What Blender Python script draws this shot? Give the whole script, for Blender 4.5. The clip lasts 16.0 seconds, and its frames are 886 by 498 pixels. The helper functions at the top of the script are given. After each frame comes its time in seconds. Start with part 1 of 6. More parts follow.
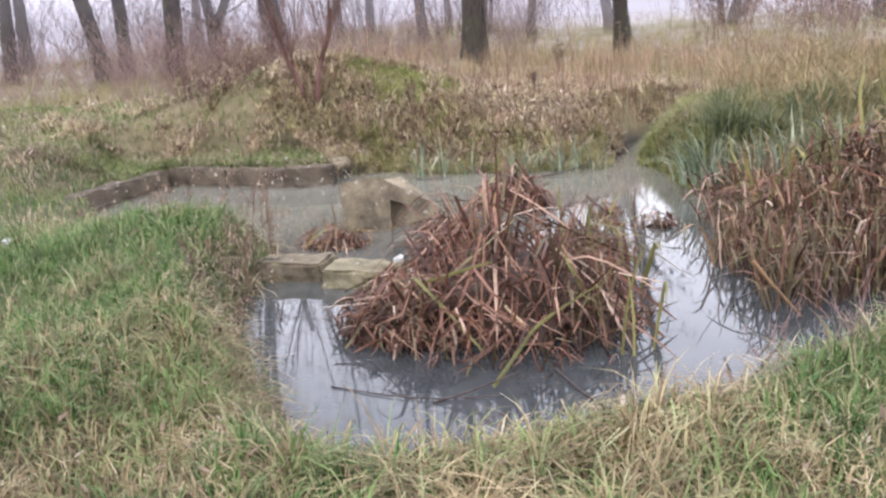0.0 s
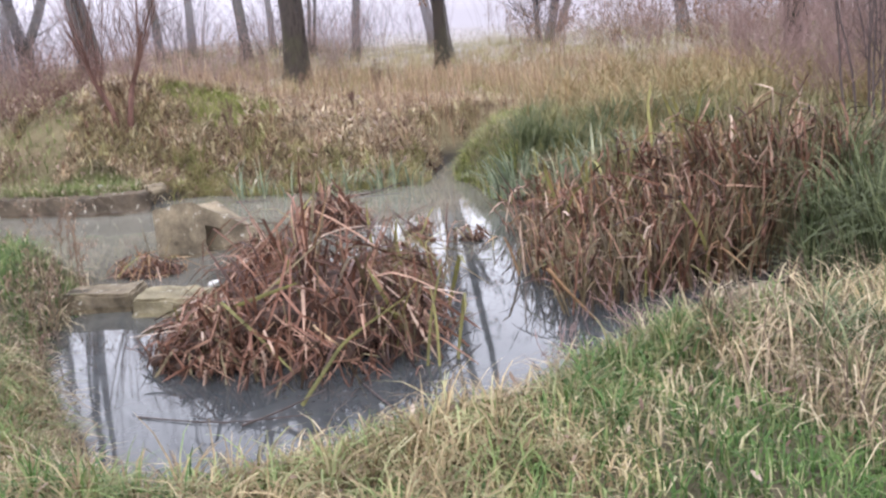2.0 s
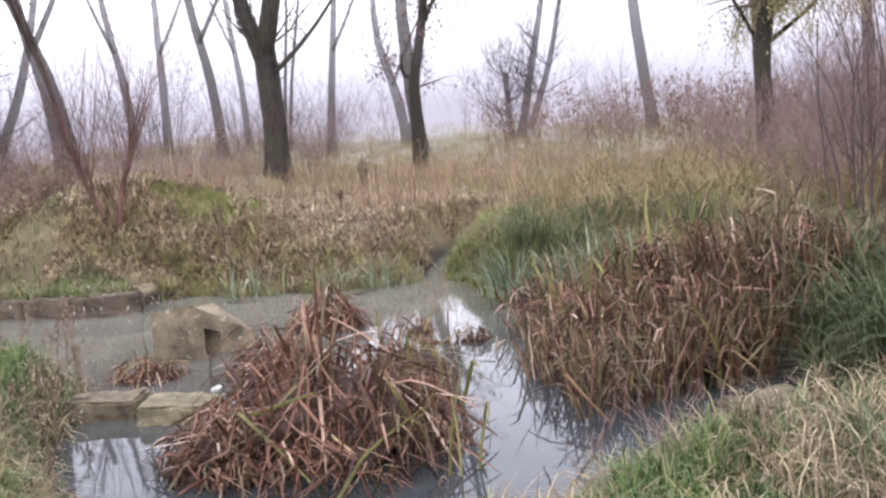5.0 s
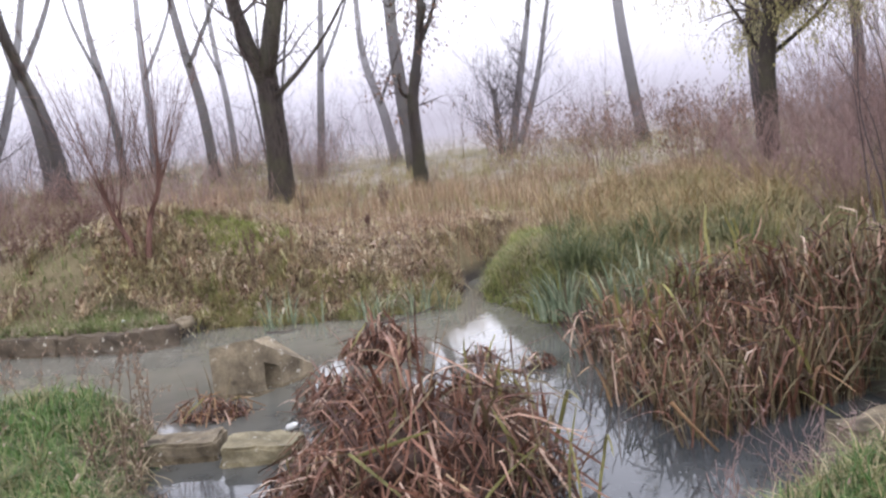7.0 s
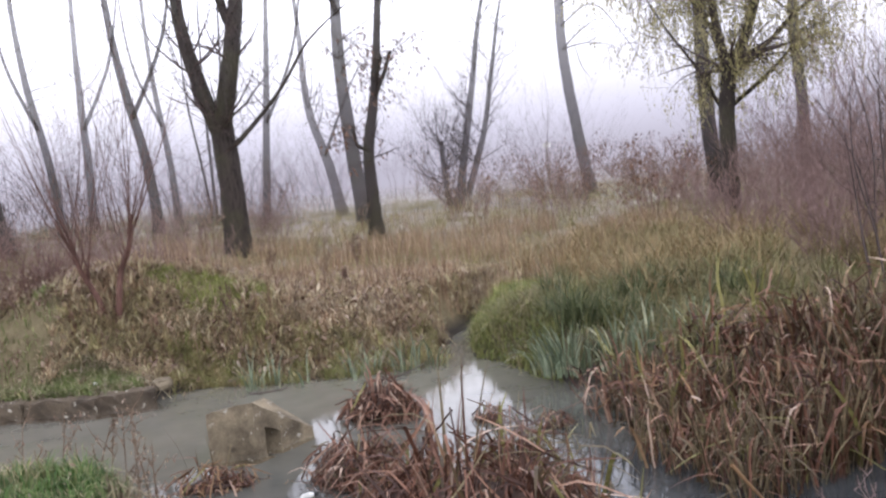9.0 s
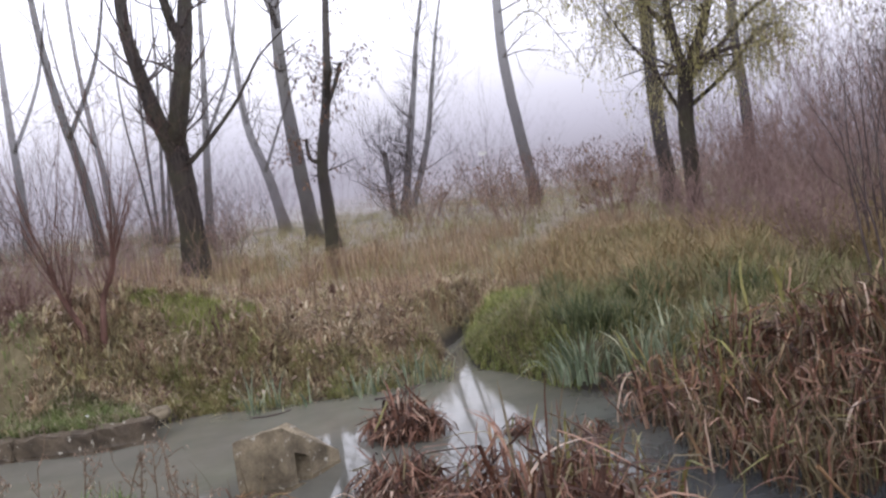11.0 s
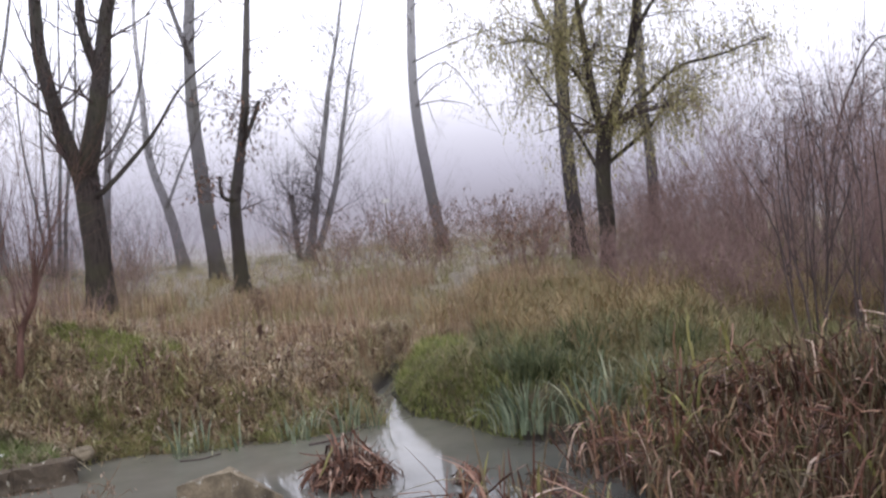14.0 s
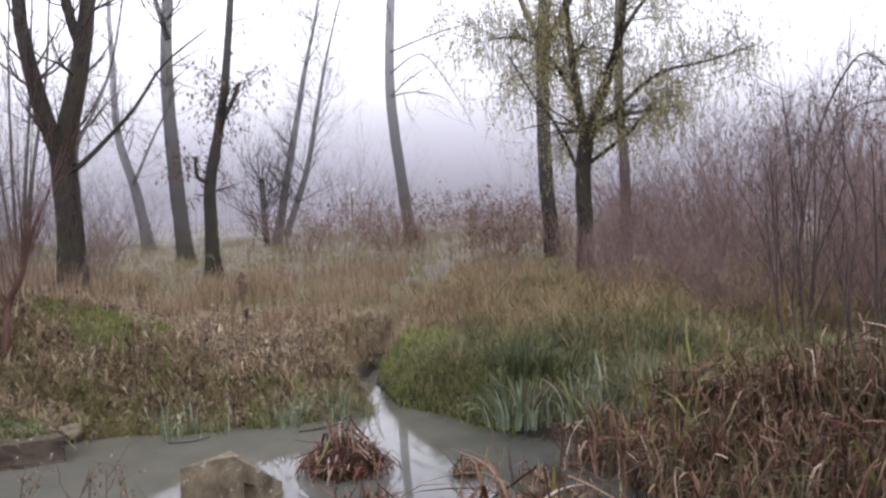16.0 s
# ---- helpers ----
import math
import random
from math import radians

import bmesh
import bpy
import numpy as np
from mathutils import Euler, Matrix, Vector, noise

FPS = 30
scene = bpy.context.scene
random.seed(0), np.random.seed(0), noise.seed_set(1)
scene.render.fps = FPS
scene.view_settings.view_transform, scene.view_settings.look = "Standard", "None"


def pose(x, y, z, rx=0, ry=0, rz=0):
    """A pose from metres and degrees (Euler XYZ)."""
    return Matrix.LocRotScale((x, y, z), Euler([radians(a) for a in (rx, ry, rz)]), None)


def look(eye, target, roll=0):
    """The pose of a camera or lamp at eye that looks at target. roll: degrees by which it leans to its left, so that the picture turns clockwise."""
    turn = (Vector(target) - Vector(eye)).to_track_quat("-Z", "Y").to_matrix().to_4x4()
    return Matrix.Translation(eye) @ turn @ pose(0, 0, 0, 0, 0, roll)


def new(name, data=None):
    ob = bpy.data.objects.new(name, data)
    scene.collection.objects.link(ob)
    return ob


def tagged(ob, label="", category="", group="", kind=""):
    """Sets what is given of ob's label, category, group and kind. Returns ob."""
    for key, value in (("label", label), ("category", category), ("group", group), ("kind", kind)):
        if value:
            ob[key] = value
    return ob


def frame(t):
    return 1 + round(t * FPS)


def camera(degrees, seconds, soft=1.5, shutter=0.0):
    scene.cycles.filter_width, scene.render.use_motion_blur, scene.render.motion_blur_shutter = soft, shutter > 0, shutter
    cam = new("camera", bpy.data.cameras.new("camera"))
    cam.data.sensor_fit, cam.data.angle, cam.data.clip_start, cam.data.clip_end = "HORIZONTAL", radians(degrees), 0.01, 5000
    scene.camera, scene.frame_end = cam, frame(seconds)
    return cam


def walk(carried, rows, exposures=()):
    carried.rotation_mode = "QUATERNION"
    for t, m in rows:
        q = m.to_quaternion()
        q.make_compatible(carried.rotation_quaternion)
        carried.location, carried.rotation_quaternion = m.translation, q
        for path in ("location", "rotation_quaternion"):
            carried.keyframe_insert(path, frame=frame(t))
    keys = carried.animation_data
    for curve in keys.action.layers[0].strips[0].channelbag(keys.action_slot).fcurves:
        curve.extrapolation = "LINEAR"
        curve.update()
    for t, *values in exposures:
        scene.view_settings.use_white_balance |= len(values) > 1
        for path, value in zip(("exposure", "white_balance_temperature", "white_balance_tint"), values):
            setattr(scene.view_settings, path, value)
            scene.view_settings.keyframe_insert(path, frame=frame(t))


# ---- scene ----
cam = camera(48.0, 16.0, soft=2.5)
PATH = [
    (0, (0.219, -0.109, 1.777), (0.117, 1.832, 1.308), -4.0),
    (0.5, (0.204, -0.141, 1.755), (0.234, 1.794, 1.25), -3.8),
    (1, (0.313, -0.188, 1.78), (0.441, 1.751, 1.307), -2.5),
    (1.5, (0.392, -0.223, 1.791), (0.578, 1.713, 1.324), -4.1),
    (2, (0.41, -0.244, 1.805), (0.628, 1.691, 1.345), -4.6),
    (2.5, (0.405, -0.254, 1.81), (0.632, 1.684, 1.371), -4.3),
    (3, (0.401, -0.235, 1.807), (0.626, 1.706, 1.382), -4.3),
    (3.5, (0.395, -0.215, 1.805), (0.606, 1.73, 1.392), -4.2),
    (4, (0.37, -0.214, 1.807), (0.574, 1.735, 1.406), -3.7),
    (4.5, (0.263, -0.159, 1.817), (0.461, 1.804, 1.487), -4.2),
    (4.7, (0.212, -0.185, 1.85), (0.456, 1.778, 1.555), -4.1),
    (6.8, (-0.441, -0.045, 2.059), (-0.035, 1.895, 1.791), -5.3),
    (7, (-0.541, 0.048, 2.053), (-0.181, 1.998, 1.792), -5.9),
    (7.5, (-0.653, 0.168, 2.038), (-0.328, 2.127, 1.794), -5.0),
    (8, (-0.71, 0.396, 2.045), (-0.334, 2.351, 1.852), -5.3),
    (8.5, (-0.809, 0.525, 2.054), (-0.403, 2.472, 1.853), -3.6),
    (9, (-1.079, 0.515, 2.097), (-0.57, 2.441, 1.925), -5.9),
    (9.2, (-1.164, 0.475, 2.123), (-0.628, 2.394, 1.952), -5.9),
    (11.3, (-1.795, 1.056, 2.166), (-1.125, 2.933, 1.999), -7.6),
    (11.5, (-1.82, 1.094, 2.166), (-1.148, 2.969, 1.986), -6.8),
    (12, (-1.833, 1.089, 2.168), (-1.146, 2.962, 2.038), -5.8),
    (12.5, (-1.981, 1.119, 2.175), (-1.187, 2.952, 2.07), -6.8),
    (13, (-2.182, 1.147, 2.201), (-1.3, 2.939, 2.103), -8.1),
    (13.5, (-2.187, 1.194, 2.181), (-1.341, 3.005, 2.105), -6.5),
    (14, (-2.194, 1.235, 2.182), (-1.325, 3.034, 2.086), -5.0),
    (14.5, (-2.355, 1.3, 2.196), (-1.416, 3.063, 2.085), -5.6),
    (15, (-2.491, 1.333, 2.217), (-1.529, 3.08, 2.065), -5.6),
    (15.5, (-2.5, 1.342, 2.211), (-1.552, 3.099, 2.102), -3.5),
    (16, (-2.561, 1.417, 2.213), (-1.615, 3.175, 2.096), -2.1),
]
EXPOSURES = [(0.0, 1.12), (3.5, 1.12), (4.5, 1.0), (7.0, 0.75), (9.0, 0.5), (12.5, 0.17), (16.0, 0.14)]
SKY = 1.0  # strength of the overcast
MIST_FROM, MIST_FIELD, MIST_REACH = 10.0, 13.0, 29.0  # metres: where the imitated mist begins to fade plants and trees, where it fades the open ground, and its reach
walk(cam, [(t, look(eye, target, roll)) for t, eye, target, roll in PATH], EXPOSURES)

# ---- world and sun: thick November mist under a white overcast sky ----
SUN_EL, SUN_ROT = 32.0, 150.0
world = bpy.data.worlds.new("overcast")
scene.world = world
world.use_nodes = True
wn, wl = world.node_tree.nodes, world.node_tree.links
wn.clear()
w_out, w_bg = wn.new("ShaderNodeOutputWorld"), wn.new("ShaderNodeBackground")
w_sky = wn.new("ShaderNodeTexSky")
w_sky.sky_type, w_sky.sun_disc = "NISHITA", False
w_sky.sun_elevation, w_sky.sun_rotation = radians(SUN_EL), radians(SUN_ROT)
w_sky.dust_density, w_sky.air_density = 6.0, 1.5
w_co, w_sep, w_ramp, w_mix = (wn.new("ShaderNodeTexCoord"), wn.new("ShaderNodeSeparateXYZ"), wn.new("ShaderNodeValToRGB"), wn.new("ShaderNodeMix"))
w_mix.data_type = "RGBA"
w_mix.inputs["Factor"].default_value = 0.93
w_gain = wn.new("ShaderNodeMix")
w_gain.data_type, w_gain.blend_type = "RGBA", "MULTIPLY"
w_gain.inputs["Factor"].default_value = 1.0
w_gain.inputs["B"].default_value = (0.1, 0.1, 0.1, 1)
el = w_ramp.color_ramp.elements
el[0].position, el[0].color = 0.0, (0.42, 0.40, 0.49, 1)
el[1].position, el[1].color = 1.0, (1.2, 1.22, 1.40, 1)
for at, col in ((0.03, (0.57, 0.555, 0.68, 1)), (0.06, (0.74, 0.73, 0.87, 1)), (0.10, (1.04, 1.03, 1.20, 1)), (0.15, (1.42, 1.42, 1.64, 1)), (0.22, (1.68, 1.69, 1.95, 1)), (0.28, (1.6, 1.61, 1.87, 1)), (0.42, (1.2, 1.22, 1.44, 1))):
    e = el.new(at)
    e.color = col
wl.new(w_co.outputs["Generated"], w_sep.inputs[0])
wl.new(w_sep.outputs["Z"], w_ramp.inputs["Fac"])
wl.new(w_sky.outputs["Color"], w_gain.inputs["A"])
wl.new(w_gain.outputs["Result"], w_mix.inputs["A"])
wl.new(w_ramp.outputs["Color"], w_mix.inputs["B"])
wl.new(w_mix.outputs["Result"], w_bg.inputs["Color"])
w_bg.inputs["Strength"].default_value = SKY
wl.new(w_bg.outputs[0], w_out.inputs["Surface"])

sun_data = bpy.data.lights.new("sun", "SUN")
sun_data.energy, sun_data.angle, sun_data.color = 0.6, radians(40), (1.0, 0.97, 0.93)
sun = new("sun", sun_data)
sun.matrix_world = look((0, 0, 30), (0 + 12 * math.sin(radians(SUN_ROT)), 0 - 12 * math.cos(radians(SUN_ROT)), 30 - 22 * math.tan(radians(SUN_EL))))


# ---- materials ----
def nodes_of(name):
    m = bpy.data.materials.new(name)
    m.use_nodes = True
    n, l = m.node_tree.nodes, m.node_tree.links
    return m, n, l, n["Principled BSDF"], n["Material Output"]


def math_node(n, l, op, a, b=None, clamp=False):
    q = n.new("ShaderNodeMath")
    q.operation, q.use_clamp = op, clamp
    for i, v in enumerate((a, b)):
        if v is None:
            continue
        if isinstance(v, (int, float)):
            q.inputs[i].default_value = v
        else:
            l.new(v, q.inputs[i])
    return q.outputs[0]


def noise_node(n, l, scale, detail=4.0, rough=0.6, stretch=(1, 1, 1), world_space=True):
    if world_space:
        co = n.new("ShaderNodeNewGeometry").outputs["Position"]
    else:
        co = n.new("ShaderNodeTexCoord").outputs["Object"]
    mp = n.new("ShaderNodeMapping")
    mp.inputs["Scale"].default_value = stretch
    l.new(co, mp.inputs["Vector"])
    t = n.new("ShaderNodeTexNoise")
    t.inputs["Scale"].default_value, t.inputs["Detail"].default_value, t.inputs["Roughness"].default_value = scale, detail, rough
    l.new(mp.outputs[0], t.inputs["Vector"])
    return t.outputs["Fac"]


def ramp(n, l, fac, stops):
    r = n.new("ShaderNodeValToRGB")
    e = r.color_ramp.elements
    e[0].position, e[0].color = stops[0][0], (*stops[0][1], 1)
    e[1].position, e[1].color = stops[-1][0], (*stops[-1][1], 1)
    for p, c in stops[1:-1]:
        q = e.new(p)
        q.color = (*c, 1)
    l.new(fac, r.inputs["Fac"])
    return r.outputs["Color"]


def mixed(n, l, fac, a, b, kind="MIX"):
    q = n.new("ShaderNodeMix")
    q.data_type, q.blend_type = "RGBA", kind
    for key, v in (("Factor", fac), ("A", a), ("B", b)):
        if isinstance(v, (int, float)):
            q.inputs[key].default_value = v
        elif isinstance(v, tuple):
            q.inputs[key].default_value = (*v, 1)
        else:
            l.new(v, q.inputs[key])
    return q.outputs["Result"]


def bump(n, l, height, strength, distance, bsdf):
    b = n.new("ShaderNodeBump")
    b.inputs["Strength"].default_value, b.inputs["Distance"].default_value = strength, distance
    l.new(height, b.inputs["Height"])
    l.new(b.outputs[0], bsdf.inputs["Normal"])


def fade_for_mist(n, l, shader, out, start):
    """Imitates mist in the material: surfaces far from the pond turn transparent, so the sky's white shows through."""
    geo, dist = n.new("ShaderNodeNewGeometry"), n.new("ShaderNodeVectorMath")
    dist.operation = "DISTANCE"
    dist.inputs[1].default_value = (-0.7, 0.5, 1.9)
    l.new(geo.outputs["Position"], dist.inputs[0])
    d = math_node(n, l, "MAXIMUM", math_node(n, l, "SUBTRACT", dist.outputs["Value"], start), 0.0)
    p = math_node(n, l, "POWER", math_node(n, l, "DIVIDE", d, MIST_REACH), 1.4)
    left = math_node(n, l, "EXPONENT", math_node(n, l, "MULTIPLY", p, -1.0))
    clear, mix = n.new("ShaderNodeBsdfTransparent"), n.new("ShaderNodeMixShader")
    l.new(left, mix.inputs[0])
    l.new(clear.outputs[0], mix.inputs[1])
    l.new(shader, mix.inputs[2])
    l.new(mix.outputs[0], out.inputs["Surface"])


def leaf_material(name, stops, patch=None, patch_scale=0.9, rough=0.65, mist=None, glow=0.25, per_object=False, patch_at=0.51, blot_scale=5.0, blot_weight=0.7):
    """Blades and leaves: each its own tone, with soft patches of a second set of tones over the ground."""
    m, n, l, b, out = nodes_of(name)
    if per_object:
        rnd = n.new("ShaderNodeObjectInfo").outputs["Random"]
    else:
        rnd = n.new("ShaderNodeNewGeometry").outputs["Random Per Island"]
    col = ramp(n, l, rnd, stops)
    if patch:
        k = noise_node(n, l, patch_scale, 3.0, 0.65)
        k = math_node(n, l, "ADD", k, math_node(n, l, "MULTIPLY", math_node(n, l, "SUBTRACT", rnd, 0.5), 0.35))
        r = n.new("ShaderNodeMapRange")
        r.inputs["From Min"].default_value, r.inputs["From Max"].default_value = patch_at - 0.09, patch_at + 0.09
        l.new(k, r.inputs["Value"])
        col = mixed(n, l, r.outputs[0], col, ramp(n, l, rnd, patch))
    blot = noise_node(n, l, blot_scale, 4.0, 0.7)
    col = mixed(n, l, blot_weight, col, ramp(n, l, blot, ((0.36, (0.42, 0.40, 0.38)), (0.5, (0.95, 0.95, 0.95)), (0.64, (1.3, 1.28, 1.25)))), "MULTIPLY")
    fine = noise_node(n, l, 90.0, 2.0)
    col = mixed(n, l, 0.5, col, ramp(n, l, fine, ((0.3, (0.45, 0.42, 0.4)), (0.7, (1.0, 1.0, 1.0)))), "MULTIPLY")
    l.new(col, b.inputs["Base Color"])
    b.inputs["Roughness"].default_value = rough
    b.inputs["Specular IOR Level"].default_value = 0.3
    shader = b.outputs[0]
    if glow:
        tr, mix = n.new("ShaderNodeBsdfTranslucent"), n.new("ShaderNodeMixShader")
        l.new(col, tr.inputs["Color"])
        mix.inputs[0].default_value = glow
        l.new(b.outputs[0], mix.inputs[1])
        l.new(tr.outputs[0], mix.inputs[2])
        shader = mix.outputs[0]
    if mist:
        fade_for_mist(n, l, shader, out, mist)
    else:
        l.new(shader, out.inputs["Surface"])
    return m


def bark_material(name, dark, light, mist=MIST_FROM, moss=0.0):
    m, n, l, b, out = nodes_of(name)
    big = noise_node(n, l, 3.0, 5.0, 0.6, (3, 3, 0.6))
    fine = noise_node(n, l, 28.0, 6.0, 0.7, (1, 1, 0.18))
    col = ramp(n, l, fine, ((0.3, dark), (0.7, light)))
    col = mixed(n, l, 0.5, col, ramp(n, l, big, ((0.3, (0.45, 0.45, 0.45)), (0.7, (1, 1, 1)))), "MULTIPLY")
    if moss:
        g = noise_node(n, l, 1.6, 4.0)
        r = n.new("ShaderNodeMapRange")
        r.inputs["From Min"].default_value, r.inputs["From Max"].default_value, r.inputs["To Max"].default_value = 0.45, 0.62, moss
        l.new(g, r.inputs["Value"])
        col = mixed(n, l, r.outputs[0], col, (0.075, 0.08, 0.035))
    l.new(col, b.inputs["Base Color"])
    b.inputs["Roughness"].default_value = 0.85
    b.inputs["Specular IOR Level"].default_value = 0.2
    bump(n, l, fine, 0.8, 0.02, b)
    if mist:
        fade_for_mist(n, l, b.outputs[0], out, mist)
    return m


def concrete_material(name, dark, light):
    m, n, l, b, out = nodes_of(name)
    grain, blot = noise_node(n, l, 55.0, 8.0, 0.75), noise_node(n, l, 4.5, 5.0, 0.6)
    col = ramp(n, l, blot, ((0.32, dark), (0.68, light)))
    col = mixed(n, l, 0.6, col, ramp(n, l, grain, ((0.35, (0.4, 0.38, 0.36)), (0.62, (1, 1, 1)))), "MULTIPLY")
    lich = n.new("ShaderNodeMapRange")
    lich.inputs["From Min"].default_value, lich.inputs["From Max"].default_value = 0.63, 0.68
    l.new(noise_node(n, l, 16.0, 4.0, 0.6), lich.inputs["Value"])
    col = mixed(n, l, lich.outputs[0], col, (0.46, 0.43, 0.36))
    geo, sep = n.new("ShaderNodeNewGeometry"), n.new("ShaderNodeSeparateXYZ")
    l.new(geo.outputs["Position"], sep.inputs[0])
    wet = n.new("ShaderNodeMapRange")
    wet.inputs["From Min"].default_value, wet.inputs["From Max"].default_value = 0.03, 0.075
    wet.inputs["To Min"].default_value, wet.inputs["To Max"].default_value = 0.25, 0.9
    l.new(math_node(n, l, "ADD", sep.outputs["Z"], math_node(n, l, "MULTIPLY", math_node(n, l, "SUBTRACT", blot, 0.5), 0.06)), wet.inputs["Value"])
    l.new(wet.outputs[0], b.inputs["Roughness"])
    l.new(col, b.inputs["Base Color"])
    bump(n, l, mixed(n, l, 0.5, grain, blot), 0.7, 0.015, b)
    return m


def ground_material():
    m, n, l, b, out = nodes_of("soil_and_turf")
    patch, mid, fine = noise_node(n, l, 0.7, 5.0, 0.65), noise_node(n, l, 7.0, 5.0, 0.7), noise_node(n, l, 60.0, 5.0, 0.7)
    col = ramp(n, l, patch, ((0.35, (0.08, 0.078, 0.042)), (0.5, (0.125, 0.108, 0.066)), (0.65, (0.085, 0.095, 0.045))))
    col = mixed(n, l, 0.7, col, ramp(n, l, mid, ((0.3, (0.5, 0.47, 0.42)), (0.7, (1.25, 1.2, 1.15)))), "MULTIPLY")
    col = mixed(n, l, 0.7, col, ramp(n, l, fine, ((0.3, (0.5, 0.47, 0.42)), (0.7, (1.2, 1.2, 1.2)))), "MULTIPLY")
    geo, sep = n.new("ShaderNodeNewGeometry"), n.new("ShaderNodeSeparateXYZ")
    l.new(geo.outputs["Position"], sep.inputs[0])
    mud = n.new("ShaderNodeMapRange")
    mud.inputs["From Min"].default_value, mud.inputs["From Max"].default_value = 0.05, 0.2
    l.new(sep.outputs["Z"], mud.inputs["Value"])
    away = n.new("ShaderNodeMapRange")
    away.inputs["From Min"].default_value, away.inputs["From Max"].default_value = 10.3, 12.4
    l.new(sep.outputs["Y"], away.inputs["Value"])
    col = mixed(n, l, away.outputs[0], col, ramp(n, l, mid, ((0.3, (0.14, 0.115, 0.06)), (0.7, (0.26, 0.21, 0.12)))))
    col = mixed(n, l, mud.outputs[0], (0.035, 0.028, 0.022), col)
    l.new(col, b.inputs["Base Color"])
    b.inputs["Roughness"].default_value = 0.9
    bump(n, l, mixed(n, l, 0.5, mid, fine), 0.8, 0.05, b)
    fade_for_mist(n, l, b.outputs[0], out, MIST_FIELD)
    return m


def water_material():
    """Darker near the front, paler where the brook and the walled bay lie."""
    m, n, l, b, out = nodes_of("murky_water")
    scum, broad = noise_node(n, l, 2.2, 6.0, 0.65), noise_node(n, l, 0.6, 2.0)
    pale_tone = ramp(n, l, scum, ((0.35, (0.135, 0.132, 0.111)), (0.65, (0.172, 0.165, 0.139))))
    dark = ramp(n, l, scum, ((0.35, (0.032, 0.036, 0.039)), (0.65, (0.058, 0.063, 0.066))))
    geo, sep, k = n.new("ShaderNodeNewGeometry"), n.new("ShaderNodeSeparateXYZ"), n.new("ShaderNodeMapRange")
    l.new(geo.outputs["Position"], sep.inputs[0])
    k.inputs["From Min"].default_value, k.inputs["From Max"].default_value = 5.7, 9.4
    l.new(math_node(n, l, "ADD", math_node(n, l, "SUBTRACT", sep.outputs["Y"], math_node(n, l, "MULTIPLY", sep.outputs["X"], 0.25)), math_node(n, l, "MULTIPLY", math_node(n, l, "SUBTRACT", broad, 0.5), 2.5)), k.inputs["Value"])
    l.new(mixed(n, l, k.outputs[0], dark, pale_tone), b.inputs["Base Color"])
    b.inputs["IOR"].default_value = 1.36
    b.inputs["Roughness"].default_value = 0.03
    b.inputs["Specular IOR Level"].default_value = 0.5
    bump(n, l, noise_node(n, l, 3.0, 2.0, 0.5), 0.03, 0.02, b)
    return m


def plain_material(name, colour, rough, metal=0.0, spread=0.2, scale=20.0):
    m, n, l, b, out = nodes_of(name)
    k = noise_node(n, l, scale, 5.0)
    lo, hi = tuple(c * (1 - spread) for c in colour), tuple(min(1.0, c * (1 + spread)) for c in colour)
    l.new(ramp(n, l, k, ((0.3, lo), (0.7, hi))), b.inputs["Base Color"])
    b.inputs["Roughness"].default_value, b.inputs["Metallic"].default_value = rough, metal
    bump(n, l, k, 0.2, 0.004, b)
    return m


GREEN = ((0.0, (0.04, 0.09, 0.023)), (0.35, (0.09, 0.175, 0.044)), (0.7, (0.15, 0.245, 0.07)), (1.0, (0.25, 0.31, 0.13)))
STRAW = ((0.0, (0.18, 0.125, 0.07)), (0.4, (0.36, 0.275, 0.155)), (0.75, (0.52, 0.42, 0.255)), (1.0, (0.70, 0.60, 0.42)))
BROWN = ((0.0, (0.10, 0.07, 0.05)), (0.4, (0.21, 0.15, 0.105)), (0.75, (0.36, 0.28, 0.20)), (1.0, (0.56, 0.48, 0.37)))
OLIVE = ((0.0, (0.11, 0.125, 0.05)), (0.4, (0.18, 0.195, 0.08)), (0.75, (0.26, 0.26, 0.12)), (1.0, (0.37, 0.335, 0.19)))
REED = ((0.0, (0.045, 0.021, 0.017)), (0.4, (0.122, 0.055, 0.035)), (0.72, (0.238, 0.117, 0.08)), (0.9, (0.40, 0.25, 0.18)), (1.0, (0.60, 0.47, 0.38)))
SEDGE = ((0.0, (0.12, 0.135, 0.05)), (0.5, (0.26, 0.265, 0.105)), (1.0, (0.47, 0.44, 0.21)))
IRIS = ((0.0, (0.12, 0.16, 0.095)), (0.5, (0.25, 0.31, 0.205)), (0.85, (0.40, 0.46, 0.33)), (1.0, (0.56, 0.56, 0.38)))
M_TURF = leaf_material("turf_blades", GREEN, STRAW, 0.9, patch_at=0.60)
M_LUSH = leaf_material("lush_blades", GREEN, OLIVE, 1.3, patch_at=0.6)
M_LEFT = leaf_material("left_bank_blades", ((0.0, (0.125, 0.165, 0.055)), (0.5, (0.215, 0.27, 0.095)), (1.0, (0.35, 0.39, 0.17))), tuple((k, tuple(0.95 * v for v in c)) for k, c in BROWN), 1.3, mist=MIST_FROM, patch_at=0.55)
M_WATERSIDE = leaf_material("waterside_blades", ((0.0, (0.24, 0.22, 0.09)), (0.5, (0.42, 0.37, 0.18)), (1.0, (0.68, 0.60, 0.38))), ((0.0, (0.20, 0.24, 0.08)), (1.0, (0.44, 0.46, 0.19))), 2.0, mist=MIST_FROM, glow=0.4)
